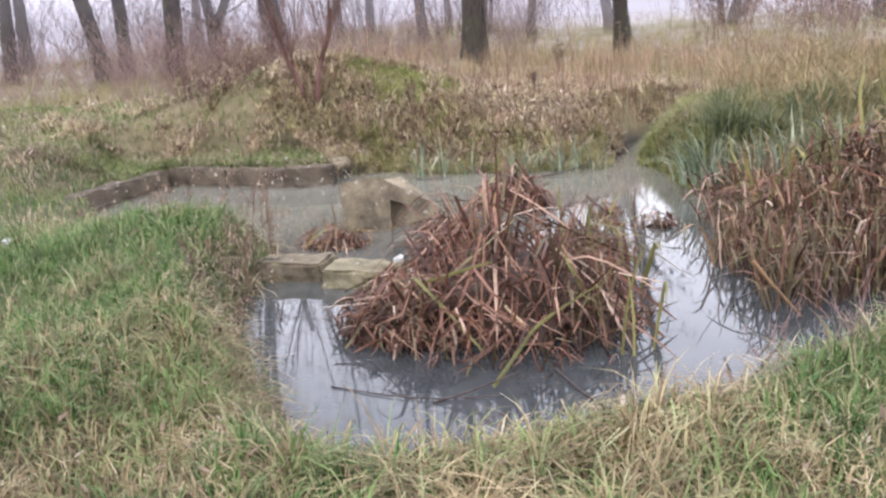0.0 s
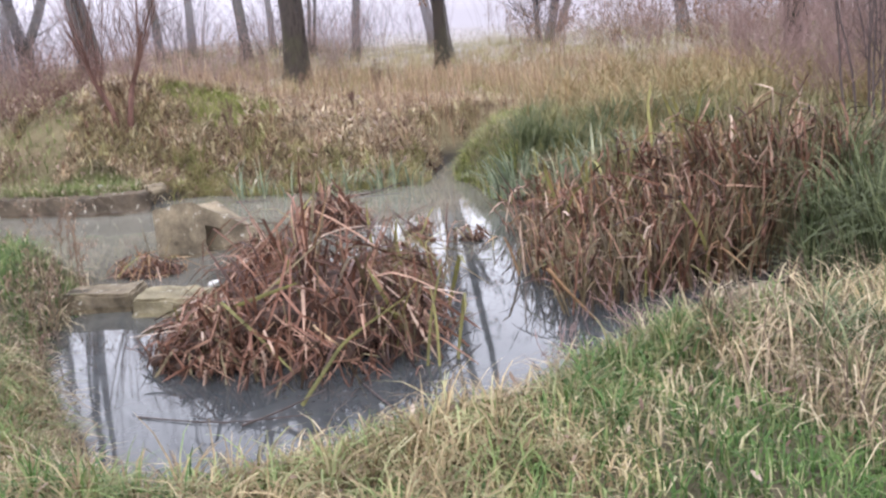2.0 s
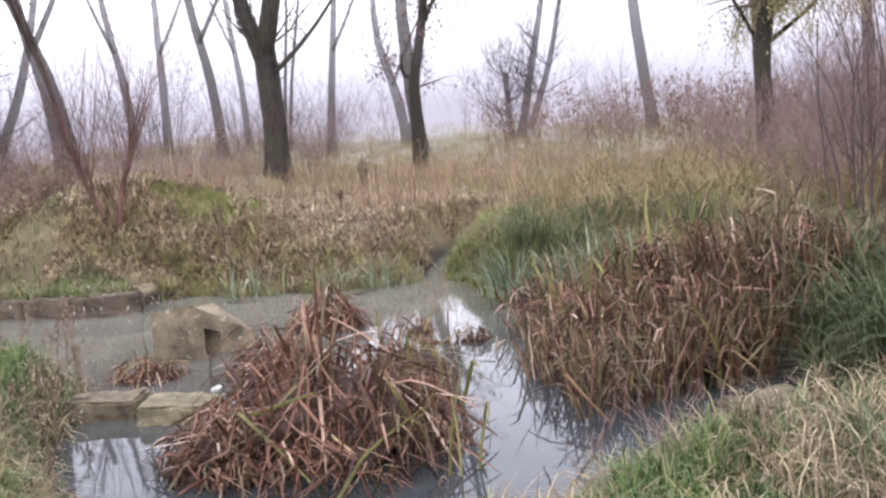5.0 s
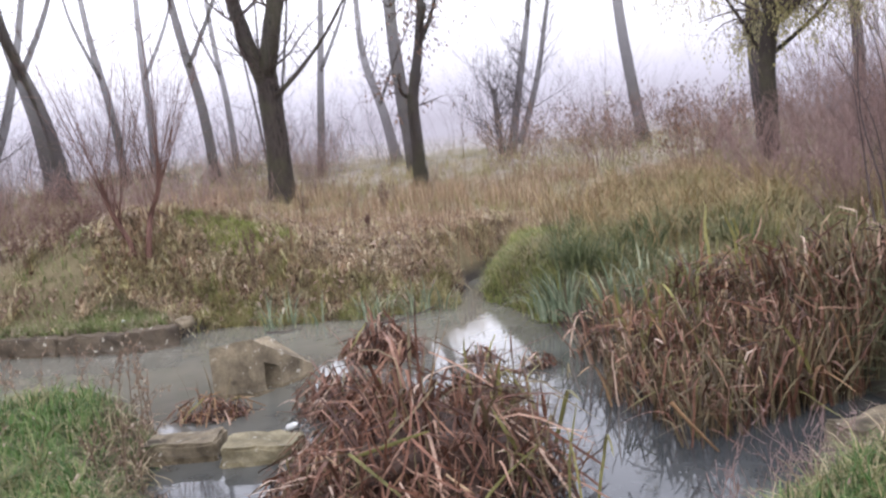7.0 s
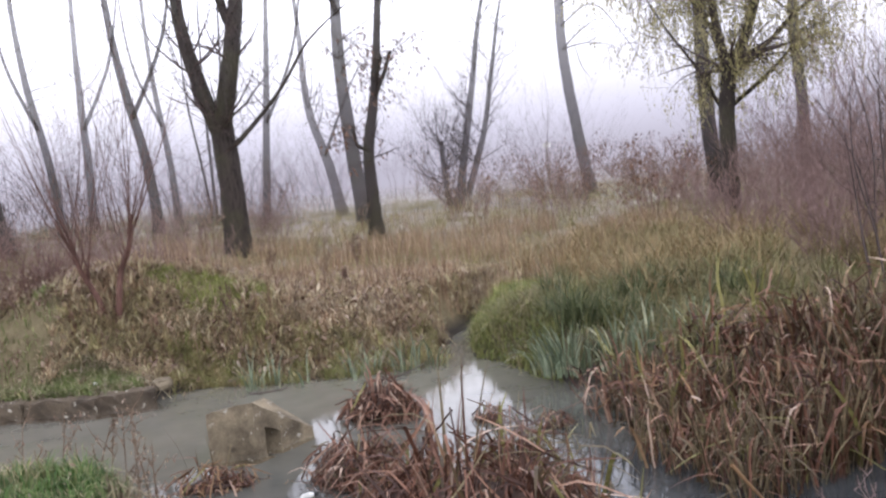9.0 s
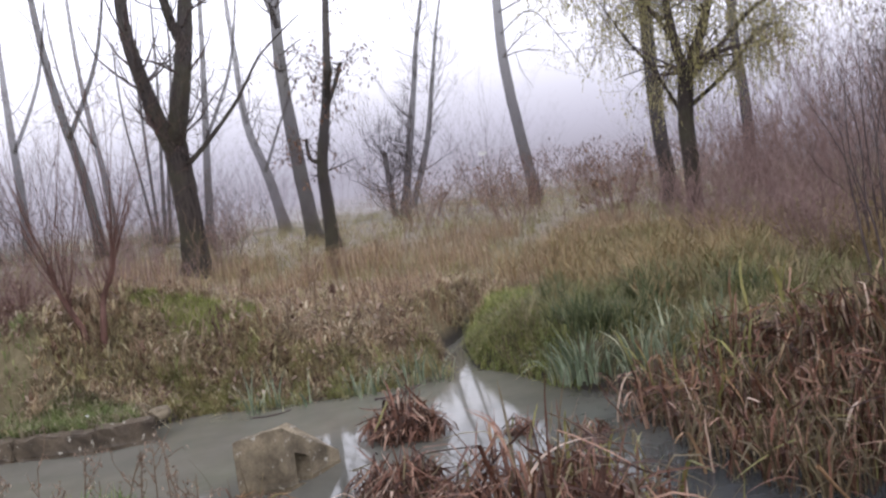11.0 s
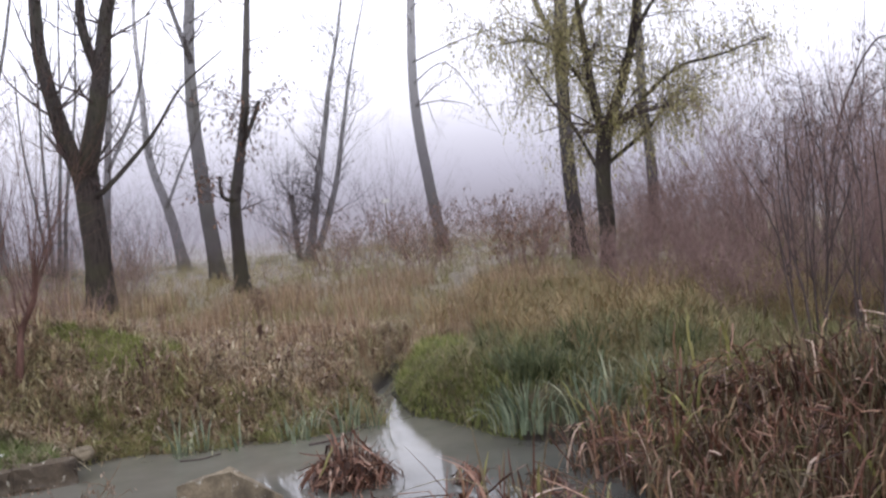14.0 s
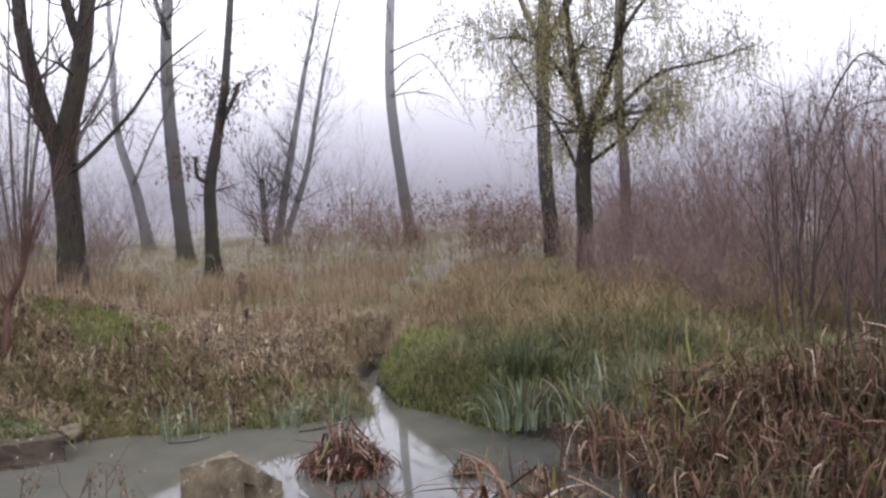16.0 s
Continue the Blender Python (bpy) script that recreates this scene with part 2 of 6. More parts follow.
M_WEED = leaf_material("dry_weed_stalk", ((0.0, (0.18, 0.11, 0.07)), (0.6, (0.40, 0.275, 0.18)), (1.0, (0.62, 0.48, 0.34))), mist=MIST_FROM)
M_ROTTED = leaf_material("rotted_leaf", ((0.0, (0.11, 0.062, 0.045)), (0.6, (0.24, 0.145, 0.105)), (1.0, (0.40, 0.27, 0.20))), mist=MIST_FROM)
M_STRAW = leaf_material("straw_blades", STRAW, tuple((k, tuple(1.2 * v for v in c)) for k, c in GREEN), 1.6, patch_at=0.6)
M_STRAW_DULL = leaf_material("dull_straw_blades", tuple((k, tuple(0.92 * v for v in c)) for k, c in STRAW), GREEN, 1.6, patch_at=0.56)
M_FRINGE = leaf_material("dead_fringe_blades", BROWN, STRAW, 1.4, patch_at=0.54)
M_BANK = leaf_material("bank_grass", ((0.0, (0.26, 0.19, 0.13)), (0.4, (0.50, 0.38, 0.26)), (0.75, (0.74, 0.61, 0.44)), (1.0, (0.9, 0.81, 0.66))), ((0.0, (0.24, 0.23, 0.11)), (0.4, (0.40, 0.37, 0.18)), (0.75, (0.57, 0.52, 0.28)), (1.0, (0.76, 0.69, 0.46))), 1.5, mist=MIST_FROM, blot_weight=0.62, patch_at=0.57, glow=0.4)
M_FIELD = leaf_material("field_grass", ((0.0, (0.23, 0.17, 0.10)), (0.5, (0.39, 0.30, 0.18)), (1.0, (0.57, 0.46, 0.30))), ((0.0, (0.17, 0.165, 0.065)), (1.0, (0.36, 0.335, 0.145))), 0.35, patch_at=0.48, mist=MIST_FIELD, blot_scale=1.2, blot_weight=0.45)
M_MOSS = leaf_material("moss_green_grass", ((0.0, (0.24, 0.28, 0.085)), (1.0, (0.47, 0.50, 0.19))), mist=MIST_FROM, glow=0.4, blot_weight=0.4)
M_SEDGE = leaf_material("sedge_blades", SEDGE, ((0.0, (0.14, 0.11, 0.06)), (0.5, (0.25, 0.20, 0.11)), (1.0, (0.44, 0.37, 0.23))), 1.2, mist=MIST_FROM, patch_at=0.53)
M_BROOKSIDE = leaf_material("brookside_blades", ((0.0, (0.17, 0.21, 0.06)), (0.5, (0.30, 0.34, 0.11)), (1.0, (0.48, 0.46, 0.20))), mist=MIST_FROM, glow=0.35)
M_SEDGE_TAN = leaf_material("tan_sedge_blades", ((0.0, (0.22, 0.15, 0.075)), (0.5, (0.38, 0.28, 0.145)), (1.0, (0.56, 0.44, 0.27))), ((0.0, (0.10, 0.105, 0.04)), (1.0, (0.27, 0.25, 0.115))), 1.1, mist=MIST_FROM, patch_at=0.58)
M_REED_GRASS = leaf_material("green_reed_grass_blades", ((0.0, (0.05, 0.068, 0.03)), (0.5, (0.10, 0.125, 0.055)), (1.0, (0.23, 0.255, 0.13))))
M_RANK = leaf_material("rank_grass_blades", ((0.0, (0.075, 0.105, 0.05)), (0.5, (0.16, 0.205, 0.10)), (1.0, (0.33, 0.36, 0.20))), STRAW, 2.0, patch_at=0.6)
M_IRIS = leaf_material("iris_leaf", IRIS, rough=0.45, per_object=True)
M_REED = leaf_material("dead_reed_leaf", REED, rough=0.5, per_object=True, glow=0.05)
M_REED_STUFF = leaf_material("dead_reed_litter", REED, rough=0.55, glow=0.05)
M_REED_OLIVE = leaf_material("olive_reed_leaf", ((0.0, (0.10, 0.074, 0.044)), (0.5, (0.18, 0.142, 0.080)), (1.0, (0.32, 0.275, 0.16))), rough=0.5, per_object=True)
M_REED_OLIVE_STUFF = leaf_material("olive_reed_litter", ((0.0, (0.08, 0.057, 0.036)), (0.5, (0.155, 0.118, 0.068)), (1.0, (0.28, 0.235, 0.14))), rough=0.5)
M_REED_TAN = leaf_material("tan_reed_leaf", ((0.0, (0.20, 0.115, 0.065)), (0.5, (0.36, 0.225, 0.125)), (1.0, (0.58, 0.43, 0.27))), rough=0.5, per_object=True)
M_REED_GREEN = leaf_material("yellow_green_reed_leaf", ((0.0, (0.16, 0.155, 0.05)), (1.0, (0.31, 0.29, 0.11))), rough=0.45, per_object=True)
M_LITTER = leaf_material("fallen_leaf", ((0.0, (0.13, 0.08, 0.055)), (0.4, (0.25, 0.17, 0.125)), (0.8, (0.38, 0.285, 0.215)), (1.0, (0.52, 0.43, 0.345))), rough=0.6)
M_WILLOW = leaf_material("willow_leaf", ((0.0, (0.32, 0.30, 0.13)), (0.5, (0.50, 0.46, 0.22)), (1.0, (0.66, 0.60, 0.34))), mist=MIST_FROM, glow=0.5)
M_OAKLEAF = leaf_material("withered_oak_leaf", ((0.0, (0.13, 0.07, 0.045)), (1.0, (0.26, 0.15, 0.10))), mist=MIST_FROM)
# Dark brown that stands in for shade between the reeds.
M_SHADE_CORE = leaf_material("tussock_shade", ((0.0, (0.045, 0.024, 0.017)), (1.0, (0.10, 0.055, 0.038))), glow=0.0)
M_BARK = bark_material("dark_bark", (0.022, 0.018, 0.016), (0.08, 0.064, 0.056), MIST_FIELD + 1, moss=0.3)
M_BARK_GREY = bark_material("grey_bark", (0.026, 0.021, 0.02), (0.09, 0.072, 0.066), MIST_FIELD + 1, moss=0.3)
M_TWIG = bark_material("red_brown_twig", (0.20, 0.13, 0.12), (0.42, 0.29, 0.265))
M_TWIG_DARK = bark_material("dark_twig", (0.06, 0.045, 0.043), (0.15, 0.115, 0.108))
# Bark tone lightened so that far brush looks faded by haze.
M_TWIG_PALE = bark_material("grey_brown_twig", (0.11, 0.08, 0.075), (0.22, 0.165, 0.15))
M_SHRUB = bark_material("red_brown_shrub_bark", (0.075, 0.040, 0.033), (0.22, 0.122, 0.098))
M_DOCK = leaf_material("dead_dock_seed", ((0.0, (0.08, 0.045, 0.034)), (1.0, (0.19, 0.115, 0.085))))
M_STALK = bark_material("dry_stalk", (0.10, 0.065, 0.045), (0.28, 0.20, 0.14), mist=None)
M_CONCRETE = concrete_material("weathered_concrete", (0.055, 0.042, 0.027), (0.34, 0.28, 0.19))
M_CONCRETE_OLD = concrete_material("dark_old_concrete", (0.055, 0.041, 0.029), (0.150, 0.117, 0.082))
M_CONCRETE_PALE = concrete_material("pale_concrete", (0.12, 0.10, 0.058), (0.38, 0.33, 0.21))
M_GROUND, M_WATER = ground_material(), water_material()
M_WHITE = plain_material("white_plastic", (0.6, 0.6, 0.58), 0.35, spread=0.08)
M_BLACK = plain_material("black_plastic", (0.02, 0.02, 0.022), 0.4)


# ---- mesh helpers ----
def mesh_of(name, verts, faces, smooth=False):
    """A mesh from arrays: faces all of one length."""
    verts, faces = np.asarray(verts, np.float32).reshape(-1, 3), np.asarray(faces, np.int32)
    k = faces.shape[1]
    me = bpy.data.meshes.new(name)
    me.vertices.add(len(verts))
    me.vertices.foreach_set("co", verts.ravel())
    me.loops.add(faces.size)
    me.loops.foreach_set("vertex_index", faces.ravel())
    me.polygons.add(len(faces))
    me.polygons.foreach_set("loop_start", np.arange(0, faces.size, k, dtype=np.int32))
    me.update(calc_edges=True)
    if smooth:
        me.polygons.foreach_set("use_smooth", np.ones(len(faces), bool))
    return me


def solid(name, mesh, material, parent=None, label="", kind=""):
    if material.name not in mesh.materials:
        mesh.materials.append(material)
    ob = new(name, mesh)
    if parent is not None:
        ob.parent = parent
    if label or kind:
        tagged(ob, label=label, kind=kind)
    return ob


def part(name, bm, material, parent, label=""):
    me = bpy.data.meshes.new(name)
    bm.to_mesh(me)
    bm.free()
    return solid(name, me, material, parent, label)


def fit_to_view(x, y):
    """Stretches and skews a place of the pond and wood layout into metres, fitted to the camera's view."""
    return 0.95 * x - 0.1, 1.25 * y - 0.12 * x - 0.9


def thing(name, place, label, category, group="", kind="", turn=0.0):
    ob = new(name)
    ob.matrix_world = pose(*fit_to_view(*place[:2]), place[2], 0, 0, turn)
    ob.empty_display_size = 0.1
    return tagged(ob, label=label, category=category, group=group, kind=kind)


def smooth01(a, b, v):
    k = np.clip((v - a) / (b - a), 0, 1)
    return k * k * (3 - 2 * k)


def smooth_line(points, per=5):
    p = np.asarray(points, float)
    out = []
    for i in range(len(p) - 1):
        a, b, c, d = p[max(i - 1, 0)], p[i], p[i + 1], p[min(i + 2, len(p) - 1)]
        for t in np.arange(per) / per:
            out.append(0.5 * (2 * b + (c - a) * t + (2 * a - 5 * b + 4 * c - d) * t * t + (3 * b - a - 3 * c + d) * t ** 3))
    out.append(p[-1])
    return np.array(out)


class Tubes:
    """Tapered tubes gathered into one mesh of quads."""

    def __init__(self, sides=5):
        self.sides, self.v, self.f, self.n = sides, [], [], 0

    def add(self, points, radii, rough=0.0):
        p = np.asarray(points, float)
        r = np.asarray(radii, float)
        k, s = len(p), self.sides
        d = np.gradient(p, axis=0)
        d /= np.linalg.norm(d, axis=1)[:, None] + 1e-9
        side = np.cross(d, (0.31, 0.93, 0.17))
        side /= np.linalg.norm(side, axis=1)[:, None] + 1e-9
        up = np.cross(d, side)
        a = np.arange(s) * 2 * math.pi / s
        ring = np.cos(a)[None, :, None] * side[:, None] + np.sin(a)[None, :, None] * up[:, None]
        rr = np.repeat(r[:, None], s, 1)
        if rough:
            rr = rr * (1 + rough * np.random.uniform(-1, 1, rr.shape))
        self.v.append((p[:, None] + ring * rr[:, :, None]).reshape(-1, 3))
        i, j = np.meshgrid(np.arange(k - 1), np.arange(s), indexing="ij")
        a0, a1 = i * s + j, i * s + (j + 1) % s
        self.f.append(np.stack((a0, a1, a1 + s, a0 + s), -1).reshape(-1, 4) + self.n)
        self.n += k * s

    def mesh(self, name):
        return mesh_of(name, np.concatenate(self.v), np.concatenate(self.f), True)


def blades(name, base, height, width, lean, heading, rows=3, fold=0.0):
    """Bent ribbons that taper to a point, all in one mesh: base (n, 3), the rest one value each. fold: how deep the leaf is keeled."""
    n = len(base)
    cols = 3 if fold else 2
    u = np.linspace(0, 1, rows + 1)
    fwd = np.stack((np.cos(heading), np.sin(heading), np.zeros(n)), -1)
    side = np.stack((-np.sin(heading), np.cos(heading), np.zeros(n)), -1)
    twist = np.random.uniform(-0.6, 0.6, n)
    v = np.zeros((n, rows + 1, cols, 3))
    for k, q in enumerate(u):
        ang = lean * q ** 1.2
        out = height * q * np.sin(ang) * (0.6 + 0.4 * q)
        up = height * q * np.cos(ang)
        c = base + fwd * out[:, None]
        c[:, 2] += up
        w = width * (1 - q ** 2.2) * (0.75 if k == 0 else 1.0) + width * 0.06
        s2 = side * np.cos(twist * q)[:, None] + fwd * np.sin(twist * q)[:, None]
        v[:, k, 0], v[:, k, -1] = c - s2 * w[:, None] / 2, c + s2 * w[:, None] / 2
        if fold:
            v[:, k, 1] = c + fwd * (w * fold)[:, None]
    per = (rows + 1) * cols
    quad = [(k * cols + c, k * cols + c + 1, (k + 1) * cols + c + 1, (k + 1) * cols + c) for k in range(rows) for c in range(cols - 1)]
    f = (np.array(quad)[None] + (np.arange(n) * per)[:, None, None]).reshape(-1, 4)
    return mesh_of(name, v.reshape(-1, 3), f)


# ---- the lie of the land ----
POND = np.array([(-3.94, 8.0), (-3.5, 9.26), (-2.0, 8.88), (-1.5, 8.95), (-1.38, 9.42), (-0.9, 9.52), (-0.45, 9.38), (0.15, 9.22), (0.7, 9.2), (1.2, 9.2), (1.6, 9.2), (1.83, 9.5),
                 (1.97, 9.4), (2.15, 8.95), (2.2, 8.3), (2.35, 7.9), (2.6, 7.55), (2.95, 6.6), (3.4, 5.7), (3.4, 5.05), (2.9, 4.72), (2.5, 4.54), (2.15, 4.40), (1.85, 4.24), (1.5, 4.04), (1.1, 3.82), (0.7, 3.7), (0.2, 3.5),
                 (-0.15, 3.36), (-0.42, 3.5), (-0.64, 3.8), (-0.88, 4.22), (-1.14, 4.7), (-1.32, 5.1), (-1.36, 5.5), (-1.32, 5.9), (-1.38, 6.4), (-1.6, 6.68), (-1.95, 6.86), (-2.7, 7.2), (-3.4, 7.48)])
STREAM = np.array([(1.84, 9.3), (1.98, 9.75), (2.25, 10.5), (2.95, 11.4), (3.9, 12.6), (5.4, 14.3), (6.9, 16.2), (8.0, 17.8), (9.5, 19.6), (13.0, 22.6)])
WALL = np.array([(-3.94, 8.0), (-3.5, 9.26), (-2.0, 8.88), (-1.5, 8.95)])


def to_line(x, y, line):
    best = np.full(np.shape(x), 1e9)
    for (ax, ay), (bx, by) in zip(line[:-1], line[1:]):
        dx, dy = bx - ax, by - ay
        t = np.clip(((x - ax) * dx + (y - ay) * dy) / (dx * dx + dy * dy), 0, 1)
        best = np.minimum(best, np.hypot(x - ax - t * dx, y - ay - t * dy))
    return best


def shore(x, y):
    """How far a place lies outside the pond's edge; inside it is below nought."""
    loop = np.vstack((POND, POND[:1]))
    d = to_line(x, y, loop)
    inside = np.zeros(np.shape(x), bool)
    for (ax, ay), (bx, by) in zip(loop[:-1], loop[1:]):
        cross = ((ay > y) != (by > y)) & (x < (bx - ax) * (y - ay) / (by - ay + 1e-12) + ax)
        inside ^= cross
    return np.where(inside, -d, d)


def rolling(x, y):
    return 0.05 * np.sin(1.3 * x + 0.7 * y) * np.cos(0.9 * y - 0.5 * x) + 0.03 * np.sin(3.1 * x - 1.7 * y + 1.0) + 0.02 * np.sin(5.3 * y + 2.9 * x)


def open_reach(y):
    """Where the brook is widened and its grass cleared to show water to the camera."""
    return smooth01(12.8, 14.6, y) * smooth01(19.0, 17.2, y)


def land(x, y):
    x, y = np.asarray(x, float), np.asarray(y, float)
    s = shore(x, y)
    far = np.hypot(x, y - 5)
    level = 0.34 + 0.12 * smooth01(7.5, 9.5, y) + rolling(x, y)
    level = level + 0.16 * smooth01(9.3, 10.1, y) * smooth01(3.0, 0.5, x) * smooth01(14.0, 11.5, y)
    level = level + 0.52 * np.exp(-(((x + 2.3) / 1.4) ** 2 + ((y - 10.55) / 0.8) ** 2))
    level = level + 0.36 * np.exp(-(((x + 0.85) / 0.95) ** 2 + ((y - 10.9) / 0.9) ** 2))
    level = level + 0.28 * smooth01(8.5, 13.5, far) * smooth01(2.5, -0.5, x) * smooth01(-9.0, -5.0, x) + 0.12 * smooth01(15, 28, far) * smooth01(-1.0, 5.0, x) + 0.25 * smooth01(14, 26, far) * smooth01(5.0, -1.0, x)
    level = level * (1 - 0.62 * np.exp(-(((x + 3.1) / 1.1) ** 2 + ((y - 7.1) / 0.75) ** 2)))
    near_wall = smooth01(0.9, 0.3, to_line(x, y, WALL))
    level = level * (1 - near_wall) + (0.20 + 0.3 * rolling(x, y)) * near_wall
    run = 0.42 + 0.75 * smooth01(8.6, 9.3, y) * smooth01(2.0, 1.4, x)
    rise = smooth01(-0.03, 1.0, s / run) * (1 - near_wall) + smooth01(0.02, 0.10, s) * near_wall
    z = np.where(s > -0.03, -0.06 + rise * (level + 0.06), -0.06 - 0.9 * smooth01(0.0, 0.7, -s))
    brook = to_line(x, y, STREAM)
    width = 0.035 + 0.025 * np.sin(2.1 * y) + 0.05 * open_reach(y)
    return np.minimum(z, -0.07 + np.maximum(0, brook - width) * (1.0 + 1.0 * smooth01(10.0, 11.5, y)) + 0.005 * np.maximum(0, y - 11))


def spaced(lo, hi, step, reach, growth=1.16):
    mid = list(np.arange(lo, hi + step / 2, step))
    gap, a, b = step, mid[0], mid[-1]
    left, right = [], []
    while b - hi < reach:
        gap *= growth
        a, b = a - gap, b + gap
        left.append(a)
        right.append(b)
    return np.array(left[::-1] + mid + right)


def lay_ground():
    gx, gy = spaced(-5.5, 5.0, 0.075, 320), spaced(1.5, 12.5, 0.075, 320)
    X, Y = np.meshgrid(gx, gy)
    Z = land(X, Y)
    nx = len(gx)
    i, j = np.meshgrid(np.arange(len(gy) - 1), np.arange(nx - 1), indexing="ij")
    a = i * nx + j
    faces = np.stack((a, a + 1, a + nx + 1, a + nx), -1).reshape(-1, 4)
    ob = solid("ground", mesh_of("ground", np.stack((*fit_to_view(X, Y), Z), -1), faces, True), M_GROUND)
    tagged(ob, "uneven meadow soil with worn turf round a pond", "ground", kind="structure")


def lay_water():
    gx, gy = np.linspace(-4.2, 12, 40), np.linspace(2.6, 20, 40)
    X, Y = np.meshgrid(gx, gy)
    a = (np.arange(39)[:, None] * 40 + np.arange(39)[None]).reshape(-1)
    ob = solid("water", mesh_of("water", np.stack((*fit_to_view(X, Y), 0 * X), -1), np.stack((a, a + 1, a + 41, a + 40), -1)), M_WATER)
    tagged(ob, "murky grey still pond water reflecting the pale sky", "water", kind="structure")


lay_ground()
lay_water()


# ---- concrete remains ----
def rough_block(size, seed, chips=0.012, cuts=5):
    """A cast block: bevelled, with crumbled edges. Its origin lies in the middle of its base."""
    bm = bmesh.new()
    bmesh.ops.create_cube(bm, size=1.0)
    bmesh.ops.scale(bm, vec=size, verts=bm.verts)
    bmesh.ops.translate(bm, vec=(0, 0, size[2] / 2), verts=bm.verts)
    bmesh.ops.bevel(bm, geom=list(bm.edges), offset=min(0.018, min(size) * 0.2), segments=2, affect="EDGES")
    bmesh.ops.subdivide_edges(bm, edges=[e for e in bm.edges if e.calc_length() > min(size) * 0.4], cuts=cuts, use_grid_fill=True)
    for v in bm.verts:
        k = noise.noise_vector(v.co * 9 + Vector((seed, 0, 0))) * chips + noise.noise_vector(v.co * 31 + Vector((seed, 3, 0))) * chips * 0.5
        v.co += k
    return bm


def wall_block(a, b, thick, top, seed, material=M_CONCRETE_OLD):
    """One length of the pond's edging, from a to b along its water side, with its body on the land side."""
    ax, ay = fit_to_view(*a)
    bx, by = fit_to_view(*b)
    run = math.hypot(bx - ax, by - ay)
    ang = math.degrees(math.atan2(by - ay, bx - ax))
    bm = rough_block((run, thick, top + 0.5), seed, 0.03, 7)
    me = bpy.data.meshes.new("edging_block")
    bm.to_mesh(me)
    bm.free()
    ob = solid("edging_block", me, material, pond_edging)
    ob.matrix_world = pose((ax + bx) / 2, (ay + by) / 2, -0.5, 0, 0, ang) @ pose(0, thick / 2, 0)
    return ob


pond_edging = thing("pond_edging", (-3.44, 9.26, 0.0), "low weathered concrete edging round the pond's corner, mossy on top", "retaining wall", kind="structure")
bpy.context.view_layer.update()


def edge_wall(a, b, thick, top, seed, material=M_CONCRETE_OLD):
    ob = wall_block(a, b, thick, top, seed, material)
    m = ob.matrix_world.copy()
    ob.matrix_parent_inverse = pond_edging.matrix_world.inverted()
    ob.matrix_basis = m


edge_wall((-4.0, 7.85), (-3.52, 9.22), 0.20, 0.20, 1)
edge_wall((-3.54, 9.27), (-2.76, 9.075), 0.20, 0.205, 2)
edge_wall((-2.75, 9.07), (-2.01, 8.885), 0.20, 0.20, 3)
edge_wall((-2.0, 8.88), (-1.44, 8.93), 0.19, 0.22, 4)


def sluice_block():
    """A toppled sluice pier: one corner edge stands up, and the top falls away into the water. A slot goes through it."""
    root = thing("sluice_block", (-0.57, 7.18, 0.0), "toppled weathered concrete sluice pier with a square slot, half sunk", "concrete block")
    a, b, c = Vector((-1.04, 8.10, 0)), Vector((-0.70, 7.96, 0)), Vector((-0.22, 8.42, 0))
    d = a + c - b
    at = Vector((*fit_to_view(-0.57, 7.18), 0))
    tops = (0.41, 0.47, 0.10, 0.36)
    u, w = (c - b).normalized(), (a - b).normalized()
    bm = bmesh.new()
    n = 12
    run, deep = (c - b).length, (a - b).length

    def top_at(s, q):
        return (tops[1] * (1 - s) + tops[2] * s) * (1 - q) + (tops[0] * (1 - s) + tops[3] * s) * q

    grid = {}

    def corner(i, j, k):
        key = (i, j, k)
        if key not in grid:
            s, q = i / n, j / 6
            h = -0.5 + (top_at(s, q) + 0.5) * k / n
            p = b + u * run * s + w * deep * q + Vector((0, 0, h)) - at
            p += noise.noise_vector(p * 8) * 0.008 + noise.noise_vector(p * 27) * 0.006
            grid[key] = bm.verts.new(p)
        return grid[key]

    def face(*vs):
        bm.faces.new([corner(*v) for v in vs])

    open_cells = {(i, k) for i in range(2, 5) for k in range(7, 10)}
    for i in range(n):
        for k in range(n):
            for j, flip in ((0, False), (6, True)):
                if (i, k) in open_cells:
                    continue
                q = [(i, j, k), (i + 1, j, k), (i + 1, j, k + 1), (i, j, k + 1)]
                face(*(q[::-1] if flip else q))
    for j in range(6):
        for k in range(n):
            face((0, j + 1, k), (0, j, k), (0, j, k + 1), (0, j + 1, k + 1))
            face((n, j, k), (n, j + 1, k), (n, j + 1, k + 1), (n, j, k + 1))
        for i in range(n):
            face((i, j, n), (i + 1, j, n), (i + 1, j + 1, n), (i, j + 1, n))
        for k in range(7, 10):
            face((2, j, k), (2, j + 1, k), (2, j + 1, k + 1), (2, j, k + 1))
            face((5, j + 1, k), (5, j, k), (5, j, k + 1), (5, j + 1, k + 1))
        for i in range(2, 5):
            face((i, j, 7), (i + 1, j, 7), (i + 1, j + 1, 7), (i, j + 1, 7))
            face((i, j + 1, 10), (i + 1, j + 1, 10), (i + 1, j, 10), (i, j, 10))
    bmesh.ops.recalc_face_normals(bm, faces=bm.faces)
    part("pier", bm, M_CONCRETE, root)


sluice_block()


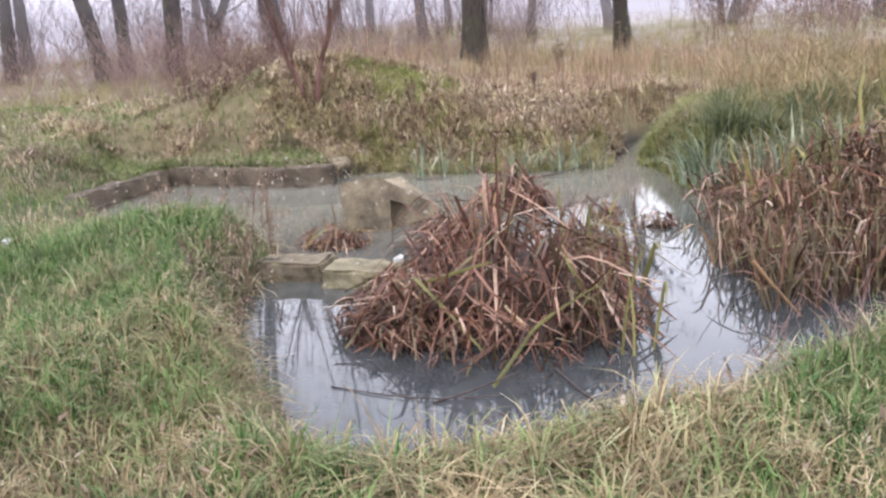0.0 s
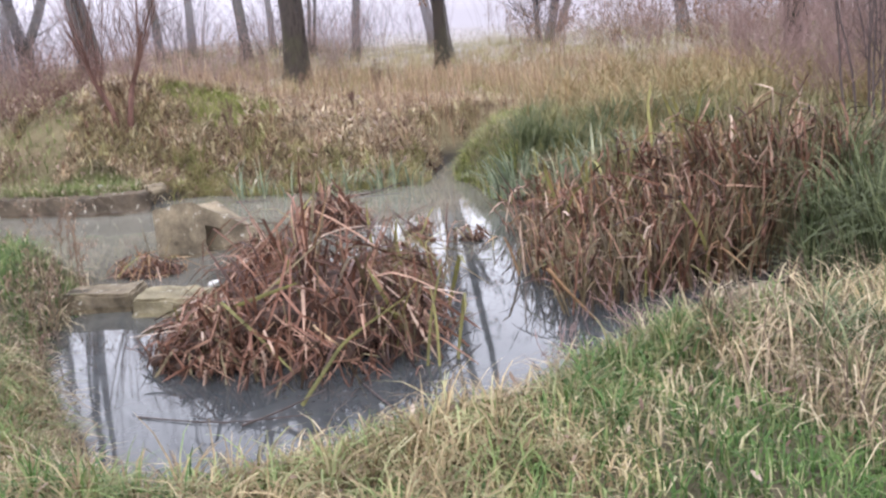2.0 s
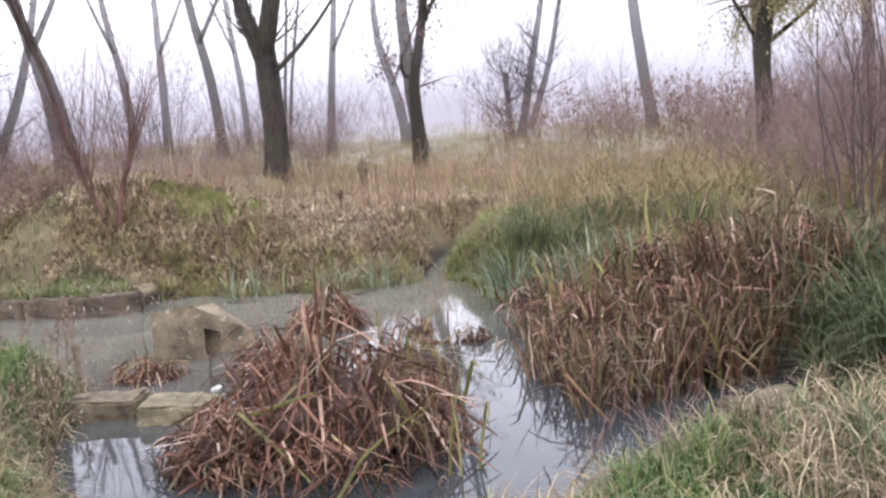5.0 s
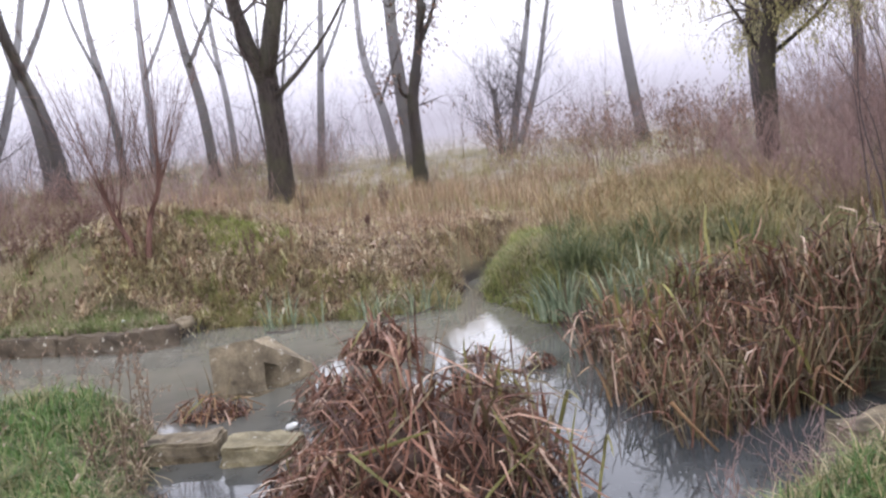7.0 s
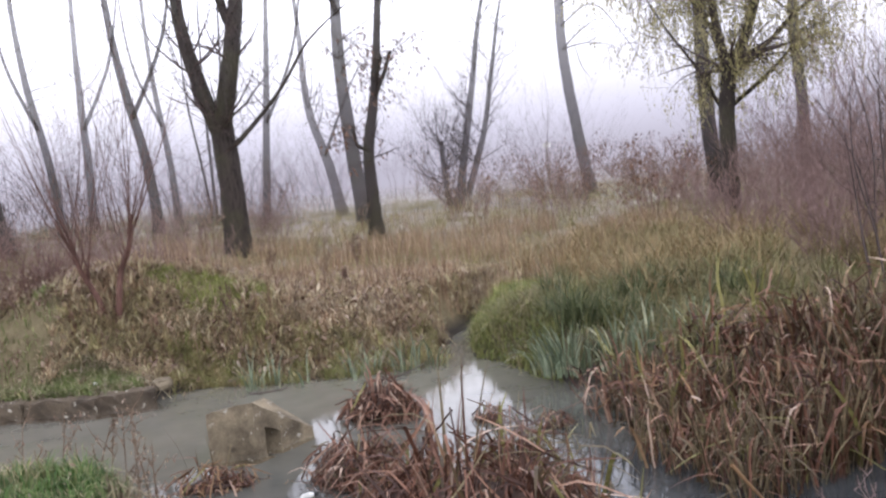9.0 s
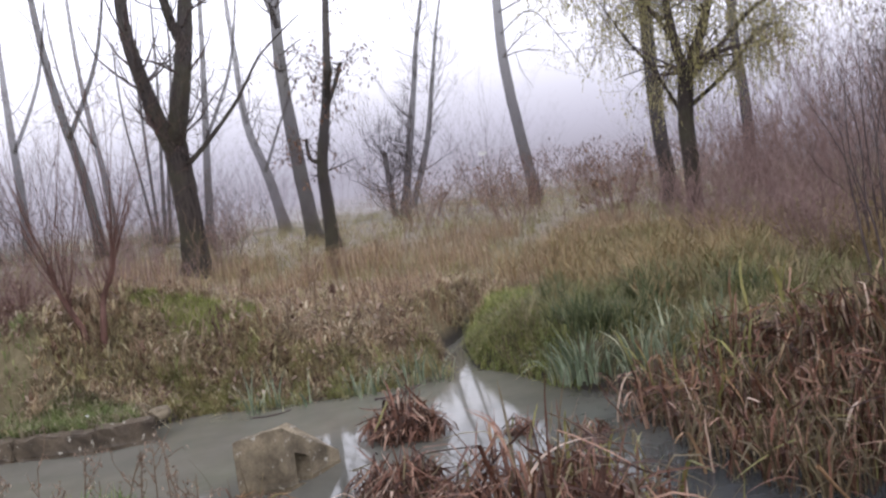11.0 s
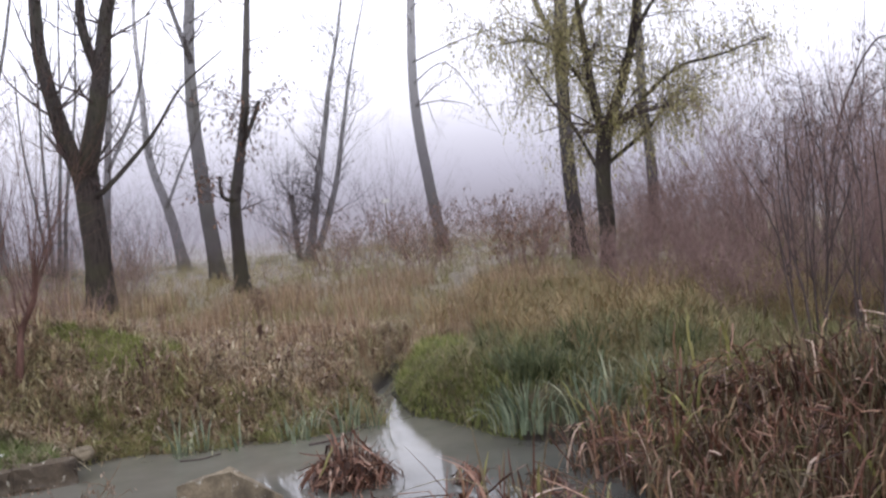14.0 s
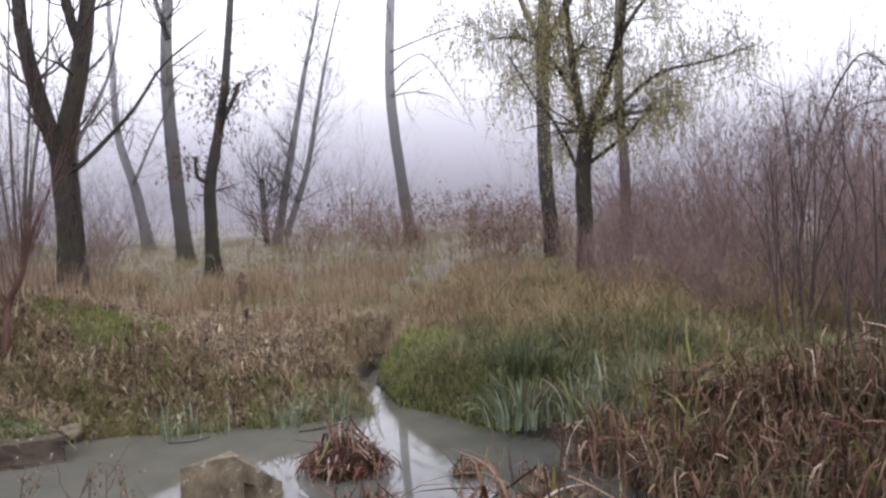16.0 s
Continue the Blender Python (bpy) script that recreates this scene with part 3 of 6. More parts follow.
def loose_block(name, size, place, turn, seed, label, material, tilt=(0, 0)):
    me = bpy.data.meshes.new(name)
    bm = rough_block(size, seed, 0.022)
    bm.to_mesh(me)
    bm.free()
    ob = solid(name, me, material)
    ob.matrix_world = pose(*fit_to_view(*place[:2]), place[2], tilt[0], tilt[1], turn)
    return tagged(ob, label, "concrete slab", group="broken concrete slabs by the pond")


loose_block("concrete_slab", (0.50, 0.34, 0.36), (-0.62, 5.80, -0.24), -13, 11, "pale broken concrete slab jutting into the pond", M_CONCRETE_PALE, (0, 3))
loose_block("concrete_slab", (0.52, 0.28, 0.40), (-1.15, 5.95, -0.265), -14, 12, "brown stained concrete slab running into the grassy bank", M_CONCRETE)
loose_block("concrete_slab", (0.50, 0.26, 0.24), (3.0, 5.0, -0.12), 12, 13, "brown concrete slab at the edge of the reeds", M_CONCRETE)


def stone(place, size, seed, label, material=M_CONCRETE_PALE):
    bm = bmesh.new()
    bmesh.ops.create_icosphere(bm, subdivisions=3, radius=1.0)
    for v in bm.verts:
        v.co *= 1 + 0.35 * noise.noise(v.co * 1.3 + Vector((seed, 0, 0))) + 0.12 * noise.noise(v.co * 4 + Vector((0, seed, 0)))
        v.co = Vector((v.co.x * size[0], v.co.y * size[1], v.co.z * size[2]))
    me = bpy.data.meshes.new("stone")
    bm.to_mesh(me)
    bm.free()
    ob = solid("stone", me, material)
    ob.matrix_world = pose(*fit_to_view(*place[:2]), place[2], 0, 0, seed * 40)
    return tagged(ob, label, "stone")


stone((-1.36, 9.08, 0.22), (0.11, 0.09, 0.07), 2, "rough stone on the bank beside the concrete edging", M_CONCRETE)


# ---- reeds ----
def reed_leaf(seed, length, width, kinks, droop):
    """A dead reed leaf: keeled, bent along its length, with sharp breaks. It starts at the origin and rises along z."""
    rnd = random.Random(seed)
    rows = 8
    p, d, out = Vector((0, 0, 0)), Vector((0, 0, 1)), []
    breaks = {rnd.randint(3, rows - 2): rnd.uniform(0.7, 1.9) for _ in range(kinks)}
    for k in range(rows + 1):
        out.append((p.copy(), d.copy()))
        bend = droop / rows + breaks.get(k, 0.0)
        d = Matrix.Rotation(bend, 3, "Y") @ d
        d = Matrix.Rotation(rnd.uniform(-0.09, 0.09), 3, "X") @ d
        p = p + d * length / rows
    v, f = [], []
    for k, (p, d) in enumerate(out):
        q = k / rows
        w = width * (0.8 + 0.2 * math.sin(q * 3)) * (1 - q ** 7) + 0.002
        side = Vector((0, 1, 0))
        keel = d.cross(side)
        v += [p - side * w / 2 + keel * w * 0.22, p, p + side * w / 2 + keel * w * 0.22]
        if k:
            a, b = 3 * (k - 1), 3 * k
            f += [(a, a + 1, b + 1, b), (a + 1, a + 2, b + 2, b + 1)]
    return np.array([tuple(q) for q in v]), np.array(f)


def folded_leaf(seed, length, width, at, fold):
    """A dead reed leaf that snapped over part of the way up and hangs down, limp."""
    rnd = random.Random(seed)
    rows = 9
    p, d, v, f = Vector((0, 0, 0)), Vector((0, 0, 1)), [], []
    for k in range(rows + 1):
        q = k / rows
        w = width * (1 - q ** 8) + 0.002
        side = Vector((0, 1, 0))
        keel = d.cross(side)
        v += [p - side * w / 2 + keel * w * 0.2, p, p + side * w / 2 + keel * w * 0.2]
        if k:
            a, b = 3 * (k - 1), 3 * k
            f += [(a, a + 1, b + 1, b), (a + 1, a + 2, b + 2, b + 1)]
        bend = fold * (0.62 if k == at else 0.28 if k == at + 1 else 0.1 if k == at + 2 else 0.0) + rnd.uniform(-0.05, 0.12)
        d = Matrix.Rotation(rnd.uniform(-0.12, 0.12), 3, "X") @ Matrix.Rotation(bend, 3, "Y") @ d
        p = p + d * length / rows
    return np.array([tuple(q) for q in v]), np.array(f)


STOCK = [reed_leaf(100 + k, 1.0, 0.011 + 0.009 * (k % 3) / 2, (0, 1)[k % 2] if k < 12 else 1 + k % 2, 0.15 + 0.7 * (k % 5) / 5) for k in range(24)]
STOCK += [folded_leaf(200 + k, 1.0, 0.014 + 0.008 * (k % 3) / 2, 3 + k % 4, 1.3 + 0.28 * (k % 5)) for k in range(16)]
STOCK += [folded_leaf(240 + k, 1.0, 0.013 + 0.006 * (k % 3) / 2, 7 + k % 2, 0.9 + 0.45 * (k % 4)) for k in range(12)]
STOCK_BROWN = [mesh_of("reed_leaf", v, f) for v, f in STOCK]
STOCK_OLIVE = [mesh_of("reed_leaf", v, f) for v, f in STOCK]
STOCK_GREEN = [mesh_of("reed_leaf", v * (1, 1.5, 1), f) for v, f in STOCK]
STOCK_TAN = [mesh_of("reed_leaf", v, f) for v, f in STOCK]


def laid(n, spot, spread):
    """Poses for n leaves. spot(): a root place, the way that the leaf leans, its lean from upright and its length."""
    out = []
    for _ in range(n):
        place, way, lean, size = spot()
        place = (*fit_to_view(place[0], place[1]), place[2])
        roll = random.uniform(-spread, spread)
        m = Matrix.Translation(place) @ Matrix.Rotation(way, 4, "Z") @ Matrix.Rotation(lean, 4, "Y") @ Matrix.Rotation(roll, 4, "Z") @ Matrix.Diagonal((size, min(1.0, 0.55 + size * 0.5), size, 1))
        out.append(m)
    return out


def reed_bunch(root, singles, mass, spot, spread, tones=(0.8, 0.15, 0.05), stock=(0, 14), tan=0.0):
    inv = root.matrix_world.inverted()
    for k, m in enumerate(laid(singles, spot, spread)):
        r = random.random()
        mesh, mat = ((STOCK_BROWN, M_REED) if r < tones[0] else (STOCK_OLIVE, M_REED_OLIVE) if r < tones[0] + tones[1] else (STOCK_GREEN, M_REED_GREEN))
        if random.random() < tan:
            mesh, mat = STOCK_TAN, M_REED_TAN
        ob = solid("reed_leaf", mesh[random.randrange(*stock)], mat, root)
        ob.matrix_basis = inv @ m
    for share, mat in ((tones[0], M_REED_STUFF), (1 - tones[0], M_REED_OLIVE_STUFF)):
        count = int(mass * share)
        if count < 5:
            continue
        v, f, n = [], [], 0
        for m in laid(count, spot, spread):
            a, q = STOCK[random.randrange(*stock)]
            mm = np.array(inv @ m)
            v.append(a @ mm[:3, :3].T + mm[:3, 3])
            f.append(q + n)
            n += len(a)
        solid("reed_mass", mesh_of("reed_mass", np.concatenate(v), np.concatenate(f)), mat, root, kind="stuff")


def lump(a, r, cx):
    """How high a collapsed tussock stands, by bearing and by the share of its radius: a ragged cone."""
    return (1.05 - 0.95 * r) * (1 + 0.22 * math.sin(3 * a + 7 * cx) + 0.14 * math.sin(5 * a - 3 * cx))


def heap_spot(cx, cy, rx, ry, top, size=(0.45, 0.85)):
    """Leaves of a collapsed tussock: they rise steeply from its foot, leaning out."""
    def spot():
        a, r = random.uniform(0, 2 * math.pi), random.random() ** 0.7
        place = Vector((cx + 0.8 * rx * r * math.cos(a), cy + 0.8 * ry * r * math.sin(a), -0.05))
        reach = top * lump(a, r, cx) + 0.14
        return place, a + random.gauss(0, 1.0), max(0.0, random.gauss(0.1 + 0.35 * r, 0.28)), reach * random.uniform(0.75, 1.25) * size[1] / 0.8
    return spot


def fold_spot(cx, cy, rx, ry, top):
    """Leaves that rise from the heart, snap and hang down the flanks."""
    def spot():
        a, r = random.uniform(0, 2 * math.pi), random.random() ** 0.6
        place = Vector((cx + 0.66 * rx * r * math.cos(a), cy + 0.66 * ry * r * math.sin(a), -0.03))
        reach = top * lump(a, 0.85 * r, cx) + 0.05
        return place, a + random.gauss(0, 1.15), max(0.02, random.gauss(0.32, 0.3)), reach * random.uniform(1.1, 1.9)
    return spot


def hang_spot(cx, cy, rx, ry, top):
    """Long loose leaves that lie aslant on the flanks and point down to the water."""
    def spot():
        a, r = random.uniform(0, 2 * math.pi), math.sqrt(random.random())
        z = top * lump(a, 0.9 * r, cx) * random.uniform(0.55, 1.12) + 0.07
        place = Vector((cx + 0.74 * rx * r * math.cos(a), cy + 0.74 * ry * r * math.sin(a), z))
        return place, a + random.gauss(0, 1.1), min(2.8, max(1.4, random.gauss(2.3, 0.3))), random.uniform(0.45, 1.0) * (0.12 + 0.28 * top + 0.9 * z)
    return spot


def shade_core(cx, cy, rx, ry, top, root):
    """A dark lump added for the shade inside a tussock."""
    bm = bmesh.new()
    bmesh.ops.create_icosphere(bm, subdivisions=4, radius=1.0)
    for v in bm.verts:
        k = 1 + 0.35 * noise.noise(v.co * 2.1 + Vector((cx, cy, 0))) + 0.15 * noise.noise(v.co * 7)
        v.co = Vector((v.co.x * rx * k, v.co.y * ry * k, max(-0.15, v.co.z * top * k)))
    part("dark_core", bm, M_SHADE_CORE, root)


def tussock(cx, cy, rx, ry, top, singles, mass, label, upright=0.5, tones=(0.82, 0.13, 0.05), size=(0.45, 0.85), tan=0.0, long_green=2):
    root = thing("reed_tussock", (cx, cy, 0.0), label, "reeds", group="dead reed tussocks in the pond")
    bpy.context.view_layer.update()
    shade_core(cx, cy, rx * 0.6, ry * 0.6, top * 0.5, root)
    brown = (min(1.0, tones[0] + 0.06), max(0.0, tones[1] - 0.05), max(0.0, tones[2] - 0.01))
    for share, spot, spread, kind, mix in ((upright * 0.8, heap_spot(cx, cy, rx, ry, top, size), 1.0, (0, 12), tones), ((1 - upright * 0.8) * 0.5, fold_spot(cx, cy, rx, ry, top), 0.9, (24, 40), brown), ((1 - upright * 0.8) * 0.5, hang_spot(cx, cy, rx, ry, top), 1.6, (0, 12), brown)):
        reed_bunch(root, int(singles * share), int(mass * share), spot, spread, mix, kind, tan)
    reed_bunch(root, long_green, 0, hang_spot(cx, cy, rx * 1.12, ry * 1.12, top * 1.1), 1.0, (0.0, 0.35, 0.65), (0, 6))
    return root


def long_leaf(points, width, root, label):
    """One long fresh leaf that lies on the heap: points in metres, keeled along its middle."""
    p = smooth_line(points, 6)
    d = np.gradient(p, axis=0)
    side = np.cross(d, (0.3, -0.9, 0.35))
    side /= np.linalg.norm(side, axis=1)[:, None]
    w = width * (1 - 0.9 * np.linspace(0, 1, len(p)) ** 4)[:, None] / 2
    v = np.stack((p - side * w, p + np.cross(side, d) / np.linalg.norm(d, axis=1)[:, None] * w * 0.5, p + side * w), 1).reshape(-1, 3)
    f = [(3 * k + c, 3 * k + c + 1, 3 * k + c + 4, 3 * k + c + 3) for k in range(len(p) - 1) for c in (0, 1)]
    ob = solid("long_leaf", mesh_of("long_leaf", v, f), M_REED_GREEN, root, label)
    ob.matrix_basis = root.matrix_world.inverted()


big_heap = tussock(0.36, 5.25, 1.10, 1.10, 0.62, 320, 900, "large collapsed tussock of red-brown dead reeds in the pond", 0.5, tan=0.06, long_green=0)
GREEN_LEAF = "long yellow-green leaf lying across the heap"
long_leaf([(-0.22, 5.06, 0.38), (-0.04, 4.90, 0.22), (0.14, 4.72, 0.05)], 0.019, big_heap, GREEN_LEAF)
long_leaf([(0.18, 4.32, 0.02), (0.31, 4.52, 0.12), (0.44, 4.66, 0.22), (0.78, 4.86, 0.36)], 0.020, big_heap, GREEN_LEAF)
long_leaf([(0.84, 4.72, 0.0), (0.89, 4.82, 0.25), (0.98, 4.9, 0.52)], 0.016, big_heap, GREEN_LEAF)
long_leaf([(0.90, 4.70, 0.0), (0.91, 4.78, 0.2), (0.90, 4.86, 0.40)], 0.015, big_heap, GREEN_LEAF)
long_leaf([(-0.17, 5.24, 0.30), (0.02, 5.08, 0.39), (0.20, 4.95, 0.47)], 0.022, big_heap, GREEN_LEAF)
tussock(-0.20, 4.95, 0.55, 0.42, 0.30, 150, 420, "low spread of red-brown broken reeds beside the slab", 0.15, tan=0.1)
tussock(0.02, 6.50, 0.46, 0.40, 0.27, 150, 420, "middle-sized tussock of drooping brown reeds in the pond", 0.3, tan=0.1)
tussock(0.55, 7.76, 0.46, 0.34, 0.31, 140, 360, "small rounded tussock of drooping brown reeds near the inlet", 0.2, (0.95, 0.04, 0.01))
tussock(1.0, 6.10, 0.36, 0.34, 0.36, 120, 200, "tussock of brown reeds with tall upright stems", 0.8, (0.6, 0.36, 0.04), (0.4, 0.72))
tussock(-0.98, 6.68, 0.42, 0.22, 0.12, 110, 90, "flat heap of tan reeds at the sunken pier", 0.25, (0.97, 0.0, 0.03), (0.3, 0.6), tan=0.65)
tussock(1.32, 7.30, 0.17, 0.13, 0.10, 40, 30, "tiny clump of broken brown reeds in the open water", 0.3, (0.97, 0.03, 0.0), (0.3, 0.6))
tussock(1.72, 6.95, 0.16, 0.12, 0.09, 36, 24, "tiny clump of broken brown reeds beside the reed bed", 0.3, (0.97, 0.03, 0.0), (0.3, 0.6))


def bed_spot(inside, height, lean, grow=lambda x: 1.0):
    def spot():
        while True:
            x, y = random.uniform(*inside[0]), random.uniform(*inside[1])
            if inside[2](x, y):
                break
        z = max(-0.05, float(land(x, y)) - 0.02)
        return Vector((x, y, z)), random.uniform(0, 2 * math.pi), abs(random.gauss(0, lean)), random.uniform(*height) * grow(x)
    return spot


def broken_spot(inside, heights, size):
    """Leaves that broke and lie caught between the stems."""
    def spot():
        while True:
            x, y = random.uniform(*inside[0]), random.uniform(*inside[1])
            if inside[2](x, y):
                break
        return Vector((x, y, max(0.0, float(land(x, y))) + random.uniform(*heights))), random.uniform(0, 2 * math.pi), random.uniform(0.5, 2.4), random.uniform(*size)
    return spot


def reed_bed():
    root = thing("reed_bed", (2.6, 6.0, 0.0), "dense stand of brown and olive dead reeds at the pond's edge", "reeds")
    bpy.context.view_layer.update()
    edge = lambda x, y: random.random() < 0.35 + 0.6 * (x - 1.85) and x > 1.86 + 0.10 * (y - 5.2) + 0.08 * math.sin(5 * y) and y > 5.12 + 0.32 * max(0.0, x - 2.0)
    near, low, away = ((1.7, 4.4), (4.95, 6.6), edge), ((2.05, 3.8), (6.4, 7.3), lambda x, y: x > 2.1 + 0.1 * math.sin(7 * y)), ((3.6, 7.0), (5.6, 7.2), lambda x, y: True)
    low_end = lambda x: min(0.80, 0.56 + 0.18 * max(0.0, x - 1.9))
    reed_bunch(root, 200, 1000, bed_spot(near, (0.45, 0.95), 0.12, low_end), 3.1, (0.28, 0.64, 0.08), (0, 12), 0.25)
    reed_bunch(root, 90, 520, bed_spot(near, (0.55, 1.0), 0.12, low_end), 3.1, (0.58, 0.37, 0.05), (40, 52), 0.35)
    reed_bunch(root, 40, 160, bed_spot(near, (0.6, 1.0), 0.15, low_end), 3.1, (0.85, 0.1, 0.05), (24, 40), 0.15)
    reed_bunch(root, 0, 130, broken_spot(near, (0.35, 0.75), (0.15, 0.35)), 3.1, (0.95, 0.05, 0.0), (8, 24))
    reed_bunch(root, 0, 480, bed_spot(low, (0.3, 0.65), 0.25), 3.1, (0.6, 0.34, 0.06), (24, 52))
    reed_bunch(root, 0, 240, broken_spot(low, (0.1, 0.35), (0.2, 0.4)), 3.1, (0.95, 0.05, 0.0), (8, 24))
    reed_bunch(root, 46, 0, bed_spot(low, (0.4, 0.72), 0.25), 3.1, (0.95, 0.0, 0.05), (24, 52), 0.7)
    reed_bunch(root, 34, 0, broken_spot(low, (0.2, 0.45), (0.14, 0.28)), 3.1, (0.6, 0.1, 0.3), (8, 24), 0.7)
    reed_bunch(root, 44, 0, bed_spot(((2.2, 3.9), (6.2, 7.6), lambda x, y: True), (0.55, 0.9), 0.12), 3.1, (0.1, 0.2, 0.7), (40, 52), 0.3)
    reed_bunch(root, 0, 1300, bed_spot(away, (0.3, 0.55), 0.14), 3.1, (0.3, 0.62, 0.08), (0, 12))
    reed_bunch(root, 0, 300, broken_spot(away, (0.2, 0.4), (0.2, 0.4)), 3.1, (0.95, 0.05, 0.0), (8, 24))


reed_bed()


def reed_stand(cx, cy, n, r, height, label):
    root = thing("reed_stand", (cx, cy, 0.0), label, "reeds", group="upright reed stems in the water")
    bpy.context.view_layer.update()
    reed_bunch(root, n, 0, bed_spot(((cx - r, cx + r), (cy - r, cy + r), lambda x, y: True), height, 0.18), 3.1, (0.3, 0.55, 0.15))


reed_stand(1.0, 5.55, 40, 0.28, (0.42, 0.74), "upright olive and brown reed stems beside the tussock")
reed_stand(0.95, 4.85, 24, 0.22, (0.35, 0.62), "yellowed reed stems at the foot of the tussock")
reed_stand(1.18, 6.15, 22, 0.22, (0.4, 0.7), "tall dark reed stems standing in the open water")
reed_stand(-1.04, 6.86, 7, 0.16, (0.3, 0.58), "few bent tan reed stems beside the sunken pier")
reed_stand(1.55, 6.9, 16, 0.30, (0.25, 0.45), "few short broken reed stems standing in the water")


# ---- iris and sedge ----
def iris_clump(cx, cy, n, r, height, label, width=(0.015, 0.028)):
    """A fan of sword leaves: upright in the middle, arching over at the rim."""
    z = max(0.0, float(land(cx, cy)))
    root = thing("iris_clump", (cx, cy, z), label, "plant", group="iris clumps at the water's edge")
    for k in range(n):
        a, q = random.uniform(0, 2 * math.pi), math.sqrt(random.random())
        me = blades("iris_leaf", np.array([[0.0, 0, 0]]), np.array([random.uniform(*height) * (1.05 - 0.25 * q)]), np.array([random.uniform(*width)]), np.array([random.uniform(0.05, 0.35) + 1.15 * q * random.random()]), np.array([a + random.gauss(0, 0.35)]), 7, 0.15)
        ob = solid("iris_leaf", me, M_IRIS, root)
        ob.matrix_basis = Matrix.Translation((r * q * math.cos(a), r * q * math.sin(a), -0.04))


iris_clump(2.46, 8.11, 130, 0.36, (0.34, 0.58), "dense clump of grey-green iris leaves at the bank")
iris_clump(2.78, 7.74, 50, 0.30, (0.32, 0.54), "clump of grey-green iris leaves among dead reeds")
iris_clump(3.10, 7.82, 30, 0.3, (0.32, 0.54), "loose clump of grey-green iris leaves among dead reeds")
iris_clump(3.4, 7.55, 26, 0.3, (0.32, 0.54), "loose clump of grey-green iris leaves among dead reeds")
iris_clump(3.7, 7.95, 18, 0.32, (0.36, 0.6), "loose clump of grey-green iris leaves among dead reeds")
iris_clump(2.88, 7.18, 22, 0.26, (0.34, 0.6), "few grey-green iris leaves among dead reeds")
for ix, iy, k in ((-0.45, 9.3, 14), (-0.2, 9.26, 12), (0.1, 9.22, 8), (0.62, 9.18, 16), (0.8, 9.2, 14), (1.15, 9.18, 20), (1.3, 9.22, 14), (1.5, 9.2, 10)):
    iris_clump(ix, iy, k, 0.14, (0.26, 0.56), "sparse pale green iris leaves at the far waterline", (0.010, 0.018))


def laid_out(base):
    return np.stack((*fit_to_view(base[:, 0], base[:, 1]), base[:, 2]), -1)


def scatter(n, xs, ys, keep):
    return laid_out(strewn(n, xs, ys, keep))


def strewn(n, xs, ys, keep):
    """Places on the plan, with the ground's height."""
    x, y = np.random.uniform(*xs, n), np.random.uniform(*ys, n)
    k = keep(x, y) & (to_line(x, y, STREAM) > 0.085 + 0.1 * open_reach(y) + 0.06 * smooth01(11.8, 10.8, y))
    x, y = x[k], y[k]
    return np.stack((x, y, land(x, y) - 0.01), -1)


def sward(name, label, material, base, height, width, lean, rows=3, fold=0.0):
    n = len(base)
    u = lambda r: np.random.uniform(r[0], r[1], n)
    me = blades(name, base, u(height), u(width), u(lean), u((0, 2 * math.pi)), rows, fold)
    return tagged(solid(name, me, material), label, "grass", kind="stuff")


def tufted(name, label, material, xs, ys, keep, count, per, radius, height, width, lean, rows=4):
    """Grass in tufts: the blades of each spring from one foot and lean outwards."""
    c = strewn(count, xs, ys, keep)
    n = len(c) * per
    a, q = np.random.uniform(0, 2 * math.pi, n), np.sqrt(np.random.random(n))
    c, big = np.repeat(c, per, 0), np.repeat(np.random.uniform(0.65, 1.15, len(c)), per)
    base = c + np.stack((np.cos(a), np.sin(a), 0 * a), -1) * (q * radius * big)[:, None]
    base[:, 2] = land(base[:, 0], base[:, 1]) - 0.02
    base = laid_out(base)
    tall = np.random.uniform(*height, n) * big
    me = blades(name, base, tall, np.random.uniform(*width, n), lean[0] + (lean[1] - lean[0]) * q * np.random.uniform(0.5, 1.0, n), a + np.random.normal(0, 0.5, n), rows)
    return tagged(solid(name, me, material), label, "grass", kind="stuff")


def patchy(x, y, scale, seed):
    return np.sin(x * scale + seed) * np.cos(y * scale * 1.13 - seed * 2) + 0.6 * np.sin(x * scale * 2.3 - y * scale * 1.7 + seed * 3)


front = lambda x, y: (shore(x, y) > 0.05) & ((y < 4.6) | (x < -1.0)) & (to_line(x, y, WALL) > 0.22)
sward("turf", "short green and straw-coloured turf on the banks", M_TURF, scatter(140000, (-7.0, 5.6), (0.2, 9.2), lambda x, y: front(x, y) & (np.random.random(len(x)) < (6.6 - np.hypot(x + 0.5, y - 4.8)) / 1.9)), (0.05, 0.15), (0.004, 0.009), (0.2, 1.4), 2)
pale = lambda x, y: ((x > 0.0) & (x < 1.35) & (y < 3.9)) | ((x > -2.5) & (x < -0.3) & (y > 2.5) & (y < 4.4 + 0.3 * np.sin(4 * x)))
tuft = lambda x, y: front(x, y) & (patchy(x, y, 2.6, 1.0) > np.where(pale(x, y), np.where(x < 0, 0.0, -0.3), np.where(x < -1, 1.0, 0.9)))
sward("near_turf", "dense short green and straw turf at the pond's near edge", M_TURF, scatter(30000, (-2.6, 3.9), (2.3, 4.9), lambda x, y: front(x, y) & ~pale(x, y)), (0.05, 0.15), (0.006, 0.011), (0.4, 1.6), 2)
